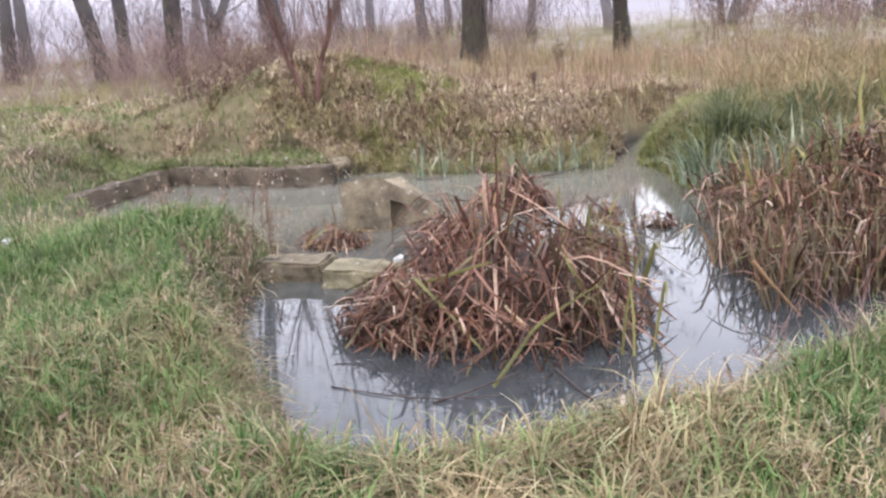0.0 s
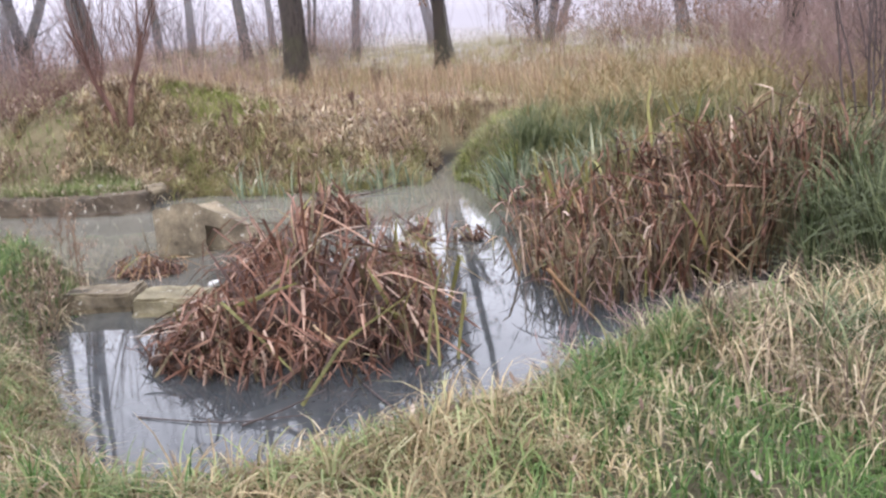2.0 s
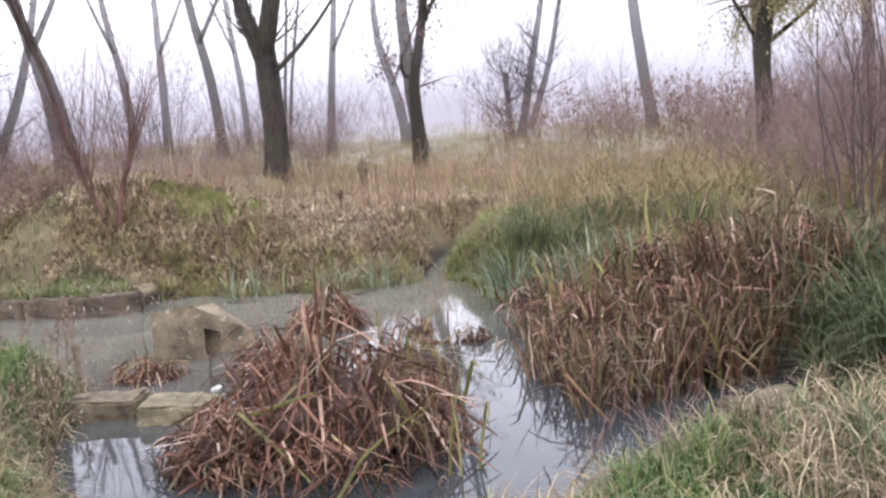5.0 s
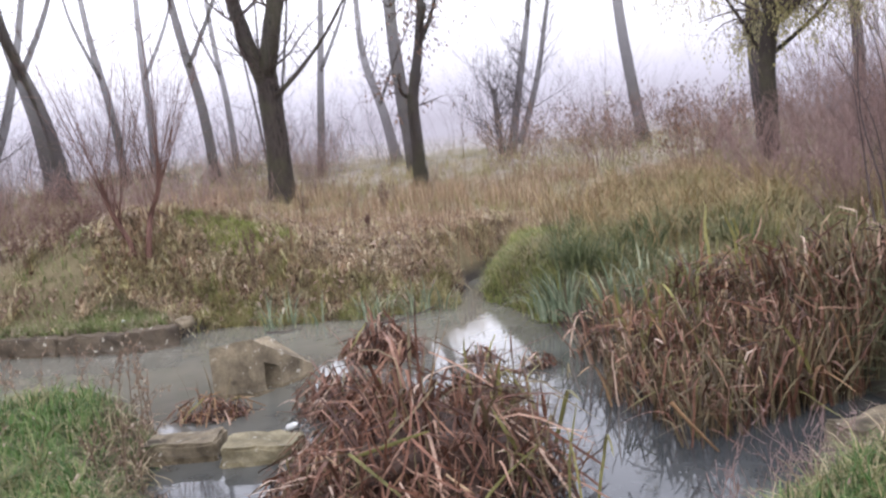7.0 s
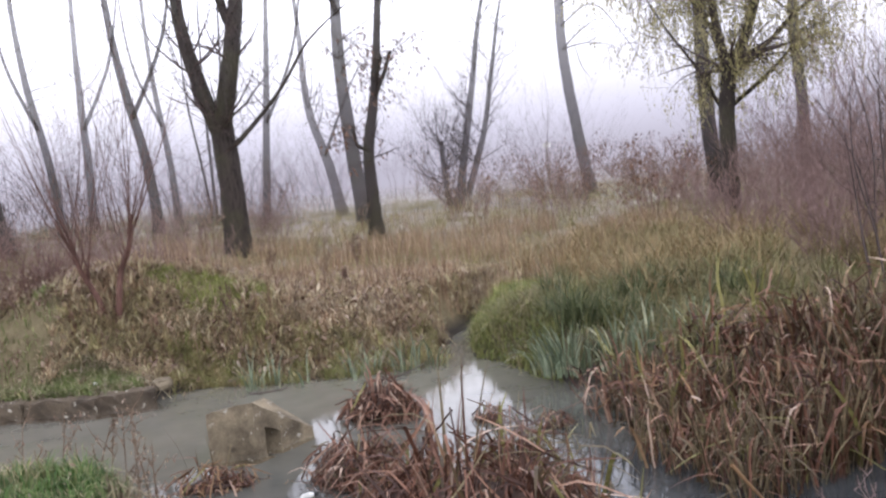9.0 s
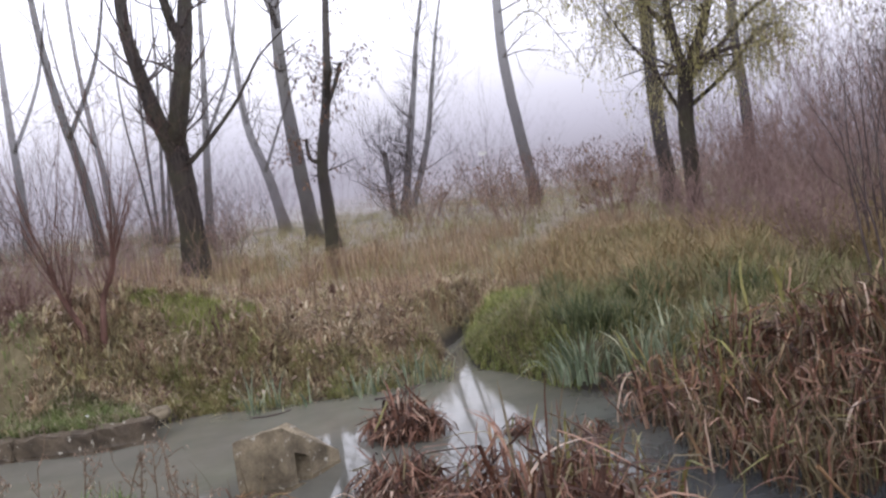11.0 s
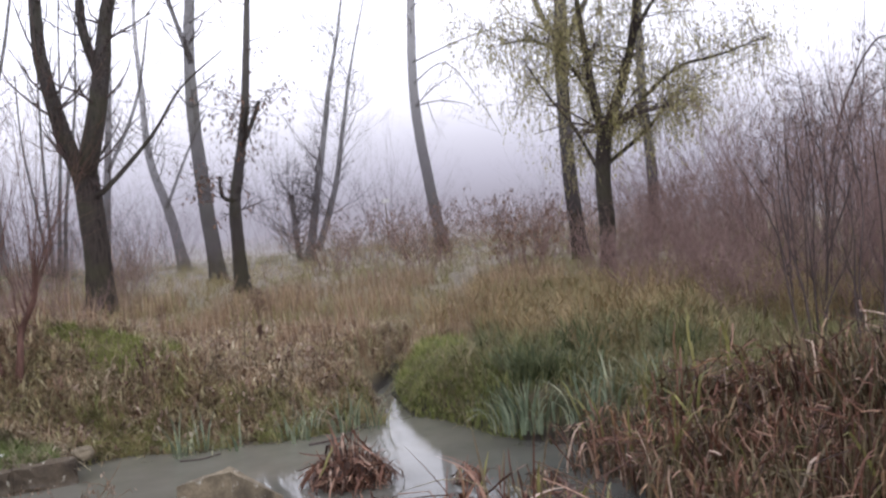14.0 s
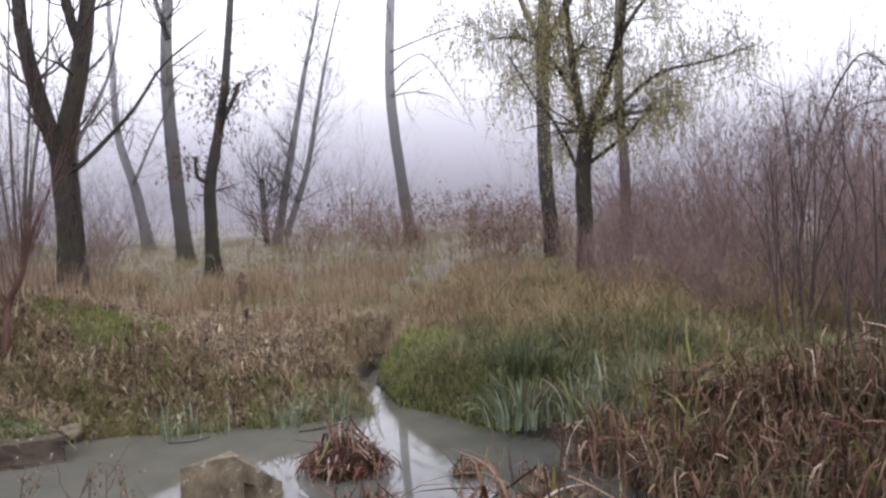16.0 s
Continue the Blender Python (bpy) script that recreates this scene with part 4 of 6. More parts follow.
for straw, xs in ((M_STRAW_DULL, (-4.5, -0.2)), (M_STRAW, (-0.2, 4.2))):
    sward("straw_turf", "short straw-coloured turf at the pond's near edge", straw, scatter(15000, (max(-2.6, xs[0]), min(2.1, xs[1])), (2.0, 4.7), lambda x, y: front(x, y) & pale(x, y)), (0.06, 0.17), (0.006, 0.011), (0.4, 1.8), 2)
    tufted("straw_tufts", "long matted straw-coloured grass tufts", straw, xs, (1.3, 7.4), tuft, 1350, 30, 0.06, (0.15, 0.36), (0.004, 0.009), (0.5, 2.3))
brim = lambda x, y: (shore(x, y) > 0.0) & (shore(x, y) < 0.32) & ((y < 4.5) | ((x < -0.9) & (y < 7.4)))
sward("bank_fringe", "straw-coloured grass hanging over the pond's edge", M_FRINGE, scatter(60000, (-3.6, 3.0), (2.9, 7.6), brim), (0.10, 0.30), (0.005, 0.011), (0.6, 2.0), 4)
lush = lambda x, y: front(x, y) & ~((x < -1.9) & (y > 6.3)) & (patchy(x, y, 1.7, 4.0) > np.where(pale(x, y) & (x > 0), 0.9, np.where((x < -1.2) & (y > 4.6), -1.0, np.where(x < -0.8, -0.25, 0.1))))
tufted("lush_grass", "fresh green longer grass on the bank", M_LUSH, (-4.5, 4.2), (1.3, 8.6), lush, 6200, 19, 0.05, (0.10, 0.26), (0.005, 0.010), (0.2, 1.8))
moss_spot = lambda x, y: (((x + 0.62) / 0.72) ** 2 + ((y - 10.5) / 0.24) ** 2) < 1 + 0.6 * patchy(x, y, 5, 2)
green_strip = lambda x, y: (shore(x, y) > 0.15) & (x < -1.2) & (x > -7) & (y > 8.7) & (y < 9.55 + 0.12 * np.sin(5 * x)) & (patchy(x, y, 1.6, 6) > -0.7)
back = lambda x, y: (shore(x, y) > 0.04) & (y > 8.0) & (to_line(x, y, WALL) > 0.2) & ~((x > 2.0) & (y < 11.0)) & (~moss_spot(x, y) | (patchy(x, y, 7.0, 4.0) > 0.75)) & ~((x < -2.75 + 0.35 * np.sin(2 * y)) & (y < 13.2 + 0.3 * np.sin(3 * x)) & (patchy(x, y, 5.0, 1.0) > -0.6)) & ~(green_strip(x, y) & (patchy(x, y, 9.0, 2.0) > -0.9))
left_turf = lambda x, y: (x < -2.75 + 0.35 * np.sin(2 * y)) & (y < 13.2 + 0.3 * np.sin(3 * x)) & (shore(x, y) > 0.2)
sward("left_turf", "green grass strewn with brown leaves beside the edging", M_LEFT, scatter(42000, (-10.5, -2.3), (7.8, 13.6), left_turf), (0.06, 0.17), (0.008, 0.015), (0.3, 1.5), 2)
sward("bank_grass", "brown and olive withered grass on the far bank", M_BANK, scatter(105000, (-6.0, 5.0), (8.4, 13.2), back), (0.05, 0.15), (0.010, 0.022), (0.4, 1.6), 2)
tufted("bank_tussocks", "pale brown grass tussocks on the far bank", M_BANK, (-6.0, 5.0), (8.4, 13.2), back, 4600, 14, 0.08, (0.10, 0.27), (0.010, 0.020), (0.3, 2.1), 2)
sward("strip_turf", "dark green turf strewn with brown leaves above the edging", M_LEFT, scatter(42000, (-6.5, -0.9), (8.7, 9.8), green_strip), (0.05, 0.15), (0.007, 0.013), (0.3, 1.4), 2)
sward("edging_grass", "dull green grass and moss creeping over the edging", M_LEFT, scatter(16000, (-6.0, -1.4), (8.7, 9.9), lambda x, y: (shore(x, y) > 0.10) & (to_line(x, y, WALL) > 0.10) & (to_line(x, y, WALL) < 0.32) & (patchy(x, y, 4.0, 2.0) > -0.9)), (0.06, 0.16), (0.006, 0.012), (0.4, 1.7), 3)
sward("mossy_turf", "bright moss-green turf on the mound", M_MOSS, scatter(17000, (-2.0, 0.6), (9.6, 11.6), lambda x, y: moss_spot(x, y) & (shore(x, y) > 0.1)), (0.05, 0.14), (0.008, 0.014), (0.4, 1.4), 2)
tufted("withered_leaf_tufts", "upright curled tan and brown dead leaves on the far bank", M_BANK, (-6.0, 4.2), (8.8, 12.6), lambda x, y: back(x, y) & (shore(x, y) > 0.35) & (patchy(x, y, 3.3, 5.0) > -0.5), 3600, 6, 0.05, (0.07, 0.24), (0.022, 0.042), (0.1, 1.1), 3)
tufted("rotted_leaf_tufts", "dark red-brown rotted leaves among the far bank's grass", M_ROTTED, (-6.0, 4.2), (8.8, 12.6), lambda x, y: back(x, y) & (shore(x, y) > 0.2) & (patchy(x, y, 4.1, 9.0) > -0.3), 2400, 8, 0.06, (0.06, 0.18), (0.018, 0.034), (0.3, 1.5), 3)
sward("waterside_grass", "yellow-green grass along the far waterline", M_WATERSIDE, scatter(16000, (-1.3, 1.75), (8.8, 10.1), lambda x, y: (shore(x, y) > 0.02) & (shore(x, y) < 0.55 + 0.25 * patchy(x, y, 4, 1)) & (patchy(x, y, 6.0, 3.0) > -0.5)), (0.08, 0.24), (0.006, 0.013), (0.3, 1.5), 3)
sward("far_meadow", "withered meadow grass lost in the mist", M_FIELD, scatter(20000, (-34, 46), (32, 62), lambda x, y: y > 0), (0.25, 0.5), (0.03, 0.06), (0.3, 1.2), 1)
field = lambda x, y: (y > 12.5)
sward("meadow", "tall pale withered meadow grass fading into mist", M_FIELD, scatter(45000, (-16, 24), (12.5, 34), field), (0.18, 0.36), (0.012, 0.024), (0.3, 1.3), 1)
tufted("meadow_tufts", "tufts of pale withered meadow grass", M_FIELD, (-16, 22), (12.5, 32), field, 4600, 11, 0.12, (0.25, 0.50), (0.012, 0.024), (0.1, 1.4), 1)
clear = lambda x, y: (np.hypot(x - 2.36, y - 8.0) > 0.66) & (np.hypot(x - 2.75, y - 7.7) > 0.45) & (np.hypot(x - 2.5, y - 8.15) > 0.3)
side_bank = lambda x, y: (shore(x, y) > 0.04) & (x > 1.85 + 0.25 * np.maximum(y - 9.0, 0)) & (x < 7 - 0.6 * (y - 7.5))
sward("sedge", "arching green and olive sedge along the brook", M_SEDGE, scatter(26000, (1.8, 7.0), (7.3, 10.2), lambda x, y: side_bank(x, y) & (clear(x, y) & (x > 2.2) | (np.random.random(len(x)) < 0.25))), (0.13, 0.30), (0.008, 0.014), (0.6, 1.7), 2)
tufted("sedge_tufts", "dark green arching sedge tufts by the brook", M_SEDGE, (2.3, 6.4), (7.5, 9.7), lambda x, y: side_bank(x, y) & clear(x, y) & (x > 2.3 + 0.3 * np.abs(y - 8.6)), 430, 46, 0.12, (0.22, 0.50), (0.006, 0.012), (0.1, 1.9), 3)
sward("brookside_grass", "low bright yellow-green grass at the brook's mouth", M_BROOKSIDE, scatter(12000, (1.8, 3.4), (8.0, 10.8), lambda x, y: (shore(x, y) > 0.03) & (x < 2.75 + 0.4 * (y - 9)) & (x > 1.85 + 0.25 * np.maximum(y - 9.0, 0))), (0.08, 0.24), (0.006, 0.012), (0.3, 1.6), 3)
tufted("dark_sedge", "tall dark green sedge tufts behind the iris", M_REED_GRASS, (2.5, 4.6), (8.2, 9.6), lambda x, y: patchy(x, y, 2.4, 1.5) > 0.0, 120, 44, 0.13, (0.32, 0.62), (0.006, 0.012), (0.1, 1.5), 3)
sward("tan_sedge", "tan withered sedge above the green", M_SEDGE_TAN, scatter(30000, (2.6, 9.5), (9.2, 14), lambda x, y: (x > 2.8 + 0.6 * (y - 9.2)) & (patchy(x, y, 1.9, 3.0) > -0.3)), (0.3, 0.6), (0.008, 0.014), (0.4, 1.5), 4)
sward("tall_sedge", "tall olive sedge behind the reeds", M_SEDGE_TAN, scatter(9000, (3.4, 11), (8.4, 13.0), lambda x, y: (x > 3.4) & (patchy(x, y, 2.2, 5.0) > 0.1)), (0.45, 0.85), (0.008, 0.014), (0.4, 1.2), 5)
weedy = lambda x, y: (shore(x, y) > 0.5) & (x < 2.9 + 0.98 * (y - 9.5)) & (patchy(x, y, 1.1, 8.0) > 0.0)
sward("dry_weeds", "thin upright red-brown weed stalks in the meadow", M_WEED, scatter(17000, (-1.5, 9.0), (10.6, 18.0), weedy), (0.25, 0.6), (0.005, 0.010), (0.05, 0.5), 3)
tufted("green_reed_grass", "tall drooping green reed grass beside the reed bed", M_REED_GRASS, (2.9, 5.6), (4.35, 6.2), lambda x, y: (x > 3.5 + 0.35 * np.abs(y - 5.2)) & (shore(x, y) > -0.1), 190, 34, 0.12, (0.4, 0.85), (0.008, 0.015), (0.1, 1.8), 5)
sward("bank_weeds", "rusty upright weed stalks on the far bank", M_WEED, scatter(5000, (-2.2, 2.0), (9.5, 12.5), lambda x, y: (shore(x, y) > 0.25) & ~moss_spot(x, y) & (patchy(x, y, 3.1, 2.0) > 0.1)), (0.12, 0.34), (0.005, 0.011), (0.05, 0.8), 3)
rank = lambda x, y: (y < 4.1) & (x > 2.35 + 0.45 * np.abs(y - 3.3)) & (shore(x, y) > 0.15)
tufted("rank_grass", "tall grey-green grass tufts on the near bank", M_RANK, (2.3, 4.0), (2.5, 4.5), rank, 150, 22, 0.09, (0.16, 0.40), (0.007, 0.014), (0.15, 1.3), 5)
sward("rank_straw", "long bent brown grass among the rank tufts", M_FRINGE, scatter(3800, (1.9, 4.0), (2.4, 4.4), lambda x, y: (x > 2.0 + 0.3 * np.abs(y - 3.4)) & (shore(x, y) > 0.05)), (0.12, 0.36), (0.005, 0.010), (0.4, 1.6), 4)

behind = lambda x, y: np.random.random(len(x)) < (np.hypot(x + 0.5, y - 4.8) - 4.2) / 1.2
sward("trodden_turf", "thin trodden turf away from the pond", M_TURF, scatter(80000, (-10, 10), (-7, 9), lambda x, y: behind(x, y) & (shore(x, y) > 1.0)), (0.06, 0.16), (0.014, 0.024), (0.6, 1.7), 1)


def fallen_leaves(n, xs, ys, keep, size, lift):
    base = scatter(n, xs, ys, keep)
    n = len(base)
    a, s = np.random.uniform(0, 6.28, n), np.random.uniform(*size, n)
    tip, curl = np.random.uniform(-0.9, 0.9, n), np.random.uniform(0.1, 0.6, n)
    fwd, side = np.stack((np.cos(a), np.sin(a), tip), -1), np.stack((-np.sin(a), np.cos(a), np.random.uniform(-0.5, 0.5, n)), -1)
    base[:, 2] += np.random.uniform(*lift, n)
    v = np.zeros((n, 6, 3))
    up = np.array([0, 0, 1.0])
    for k, (f, w, h) in enumerate(((-1, 0, 0.0), (-0.2, -0.36, 0.6), (-0.2, 0.36, 0.6), (0.5, -0.26, 0.4), (0.5, 0.26, 0.4), (1, 0, 0.2))):
        v[:, k] = base + (fwd * f + side * w) * s[:, None] + up * (h * curl * s)[:, None]
    t = np.array([(0, 2, 1), (1, 2, 4), (1, 4, 3), (3, 4, 5)])
    f = (t[None] + (np.arange(n) * 6)[:, None, None]).reshape(-1, 3)
    return mesh_of("fallen_leaves", v.reshape(-1, 3), f)


tagged(solid("fallen_leaves", fallen_leaves(20000, (-7, 3.2), (8.6, 14.5), lambda x, y: back(x, y) & (np.random.random(len(x)) > (y - 9.0) / 5.5), (0.016, 0.048), (0.04, 0.2)), M_LITTER), "brown curled leaves caught in the far bank's grass", "leaf litter", kind="stuff")
tagged(solid("fallen_leaves", fallen_leaves(1500, (-5, 3.5), (1.5, 8), front, (0.014, 0.03), (0.03, 0.12)), M_LITTER), "scattered brown leaves in the near turf", "leaf litter", kind="stuff")


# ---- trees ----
# Right and ahead as seen from a fixed spot on the camera's path.
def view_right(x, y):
    x, y = fit_to_view(x, y)
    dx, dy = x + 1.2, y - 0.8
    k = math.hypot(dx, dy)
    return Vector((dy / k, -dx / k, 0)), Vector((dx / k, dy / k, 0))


def sprout(tubes, tips, p, d, length, r, depth, rnd, lift=0.15, wander=0.25, kids=4, least=0.004):
    """A branch with its side twigs. tips gathers places for leaves."""
    n = 5 if r > 0.012 else 3
    pts, rad = [np.array(p)], [r]
    d = np.array(d, float)
    for k in range(n):
        d = d + rnd.normal(0, wander, 3) * 0.5 + np.array([0, 0, lift * 0.4])
        d /= np.linalg.norm(d)
        pts.append(pts[-1] + d * length / n)
        rad.append(max(least * 0.5, r * (1 - 0.8 * (k + 1) / n)))
        tips.append((pts[-1], depth))
    tubes.add(pts, rad)
    if depth > 0:
        for _ in range(kids):
            k = rnd.integers(1, n + 1)
            side = rnd.normal(0, 1, 3)
            q = d * 0.9 + side * 0.65
            q /= np.linalg.norm(q)
            sprout(tubes, tips, pts[k], q, length * rnd.uniform(0.4, 0.65), max(least, rad[k] * 0.6), depth - 1, rnd, lift, wander, kids, least)


def tree(place, limbs, label, seed, bark=M_BARK_GREY, twigs=None, n_twigs=18, twig_len=(0.8, 1.8), twig_depth=2, twig_from=0.35, lift=0.15, name="tree", flare=1.5, depth_wobble=0.12, kids=3, limb_from=0.15):
    """limbs: the trunk first, then its limbs: outlines across and up in metres, fitted to the camera's view, with the
    radius at both ends.
    """
    rnd = np.random.default_rng(seed)
    x, y = place
    z = float(land(x, y))
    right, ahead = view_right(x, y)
    root = thing(name, (x, y, z), label, "tree", group="bare trees in the mist")
    crown, tips = Tubes(4), []
    for k, (line, r0, r1) in enumerate(limbs):
        # The 0.078 shear leans each outline to offset the camera's roll.
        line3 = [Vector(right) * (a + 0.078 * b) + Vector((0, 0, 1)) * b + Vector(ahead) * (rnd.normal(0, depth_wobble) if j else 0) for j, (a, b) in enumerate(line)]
        p = smooth_line([tuple(v) for v in line3])
        t = np.linspace(0, 1, len(p))
        rad = r0 + (r1 - r0) * t
        if k == 0:
            p[0, 2] -= 0.15
            rad = rad * (1 + (flare - 1) * np.exp(-np.maximum(0, p[:, 2]) * 3.5))
        tb = Tubes(12 if r0 > 0.08 else 7)
        tb.add(p, rad, 0.05)
        solid("trunk" if k == 0 else "limb", tb.mesh("trunk" if k == 0 else "limb"), bark, root)
        for _ in range(int(n_twigs * (1.0 if k else 0.8))):
            q = rnd.uniform(twig_from if k == 0 else limb_from, 1.0)
            i = int(q * (len(p) - 1))
            a = rnd.uniform(0, 2 * math.pi)
            d = np.array([math.cos(a), math.sin(a), rnd.uniform(0.1, 0.9)])
            sprout(crown, tips, p[i], d / np.linalg.norm(d), rnd.uniform(*twig_len), max(0.006, min(0.03, rad[i] * 0.2)), twig_depth, rnd, lift, 0.3, kids)
    if crown.v:
        solid("twigwork", crown.mesh("twigwork"), twigs or M_TWIG_DARK, root, kind="stuff")
    return root, tips


def hang_leaves(root, tips, count, size, material, rnd, droop=0.1, name="foliage", loose=0.06):
    pick = rnd.integers(0, len(tips), count)
    c = np.array([tips[k][0] for k in pick]) + rnd.normal(0, loose, (count, 3))
    c[:, 2] -= rnd.uniform(0, droop, count)
    a = rnd.uniform(0, 6.28, count)
    s = rnd.uniform(*size, count)
    fwd = np.stack((np.cos(a) * 0.6, np.sin(a) * 0.6, -np.ones(count)), -1) * s[:, None]
    side = np.stack((-np.sin(a), np.cos(a), rnd.uniform(-0.3, 0.3, count)), -1) * (s * 0.28)[:, None]
    v = np.stack((c, c + fwd * 0.5 + side, c + fwd, c + fwd * 0.5 - side), 1)
    f = np.arange(count * 4).reshape(-1, 4)
    return solid(name, mesh_of(name, v.reshape(-1, 3), f), material, root, kind="stuff")


def hang_whips(root, tips, whips, per, drop, size, material, rnd):
    """Thin hanging whips with leaves all along them."""
    pick = rnd.integers(0, len(tips), whips)
    top = np.array([tips[k][0] for k in pick]) + rnd.normal(0, 0.04, (whips, 3))
    long, sway = rnd.uniform(*drop, whips), rnd.normal(0, 0.22, (whips, 2))
    q = np.tile(np.linspace(0.05, 1.0, per), whips)
    c, k = np.repeat(top, per, 0), np.repeat(np.arange(whips), per)
    c[:, :2] += sway[k] * (q * long[k])[:, None]
    c[:, 2] -= q * long[k]
    a, s = rnd.uniform(0, 6.28, len(c)), rnd.uniform(*size, len(c))
    fwd = np.stack((np.cos(a) * 0.5, np.sin(a) * 0.5, -np.ones(len(c))), -1) * s[:, None]
    side = np.stack((-np.sin(a), np.cos(a), 0 * a), -1) * (s * 0.16)[:, None]
    v = np.stack((c, c + fwd * 0.5 + side, c + fwd, c + fwd * 0.5 - side), 1)
    solid("willow_foliage", mesh_of("willow_foliage", v.reshape(-1, 3), np.arange(len(c) * 4).reshape(-1, 4)), material, root, kind="stuff")
    t = Tubes(3)
    for i in range(0, whips, 3):
        end = top[i] + np.array([sway[i, 0] * long[i], sway[i, 1] * long[i], -long[i]])
        t.add([top[i], (top[i] + end) / 2, end], [0.0035, 0.003, 0.002])
    solid("whipwork", t.mesh("whipwork"), M_TWIG_DARK, root, kind="stuff")


tree((0.16, 17.26), [([(0, 0), (-0.05, 1.0), (-0.16, 2.0), (-0.26, 2.75)], 0.245, 0.235), ([(-0.30, 2.5), (-0.62, 3.4), (-0.90, 4.4), (-1.02, 5.2), (-1.1, 7.5)], 0.17, 0.10),
                    ([(-0.22, 2.6), (-0.05, 3.6), (0.10, 4.7), (0.2, 5.6), (0.6, 7.6)], 0.20, 0.11), ([(0.05, 4.4), (-0.25, 5.4), (-0.3, 7.2)], 0.11, 0.06),
                    ([(-0.16, 2.1), (0.12, 2.3), (0.55, 2.75), (1.0, 3.3), (1.5, 4.1), (2.3, 4.8)], 0.065, 0.012)],
     "dark forked willow trunk with one slender side branch", 1, M_BARK, n_twigs=13, twig_len=(0.7, 1.9), twig_from=0.9, lift=0.55)
_, tips_oak = tree((3.68, 19.7), [([(0, 0), (-0.08, 1.0), (-0.15, 2.1), (0.0, 3.2), (0.10, 4.4), (0.2, 6.5), (0.25, 8.5)], 0.17, 0.05), ([(-0.15, 2.1), (-0.42, 2.25), (-0.48, 2.7)], 0.06, 0.03),
                   ([(0.02, 3.3), (0.25, 3.8), (0.42, 4.3)], 0.06, 0.045), ([(0.05, 3.6), (0.2, 4.2)], 0.05, 0.04)],
     "slim dark oak with broken stubs and few withered leaves", 2, M_BARK, n_twigs=13, twig_len=(0.5, 1.3), twig_from=0.15, lift=0.0)
hang_leaves(_, tips_oak, 550, (0.07, 0.14), M_OAKLEAF, np.random.default_rng(3), name="withered_leaves")
tree((0.45, 26.5), [([(0, 0), (0.02, 2.0), (0.1, 4.5), (0.1, 7.5), (0.2, 10.5)], 0.07, 0.01), ([(-0.15, 0), (-0.3, 2.0), (-0.45, 4.5), (-0.5, 7.0), (-0.4, 9.6)], 0.06, 0.01), ([(0.15, 0), (0.22, 2.2), (0.5, 5.0), (0.55, 7.5), (0.8, 10.5)], 0.065, 0.01), ([(-0.25, 0), (-0.55, 1.8), (-0.95, 4.0), (-1.1, 6.0)], 0.05, 0.02)],
     "cluster of slender upright stems behind the forked willow", 60, n_twigs=12, twig_len=(0.6, 1.4), twig_from=0.3, lift=0.4)
tree((4.64, 24.7), [([(0, 0), (-0.35, 2.3), (-0.62, 4.5), (-0.72, 6.8), (-0.6, 9.5)], 0.23, 0.13), ([(-0.66, 6.2), (-1.5, 8.6)], 0.09, 0.05)], "tall grey trunk leaning slightly, bare", 4, n_twigs=14, twig_from=0.4, lift=0.4)
tree((5.3, 31.0), [([(0, 0), (-0.5, 2.0), (-1.15, 4.0), (-1.4, 6.5), (-1.6, 9.5), (-1.3, 13.0)], 0.21, 0.02), ([(-0.6, 2.2), (0.1, 4.0), (0.8, 5.5)], 0.07, 0.02)], "crooked grey tree far off in the mist", 5, n_twigs=24, twig_len=(1.2, 2.6), twig_from=0.3, lift=0.4)
tree((9.0, 28.6), [([(0, 0), (0.25, 2.0), (0.55, 4.2), (0.75, 6.0), (1.1, 8.0), (1.4, 11.0)], 0.16, 0.015), ([(0.3, 0.3), (0.9, 2.4), (1.2, 4.4), (1.5, 6.6), (2.1, 9.4)], 0.13, 0.012), ([(-0.3, 0.0), (-0.45, 1.0), (-0.58, 2.3)], 0.11, 0.09)],
     "many-twigged bushy tree with a broken stub, grey in the mist", 6, n_twigs=42, twig_len=(1.0, 2.0), twig_from=0.12, lift=0.5, kids=5)
tree((13.1, 27.0), [([(0, 0), (-0.4, 1.9), (-0.85, 4.4), (-1.02, 6.6), (-1.0, 10)], 0.21, 0.13), ([(-0.95, 5.6), (0.1, 6.2), (1.2, 4.9), (2.0, 3.6)], 0.03, 0.006), ([(-0.98, 6.3), (0.6, 6.9), (2.2, 7.3)], 0.035, 0.01)],
     "tall leaning bare trunk with thin drooping branches", 7, n_twigs=7, twig_len=(1.2, 2.6), twig_from=0.4, lift=0.0)
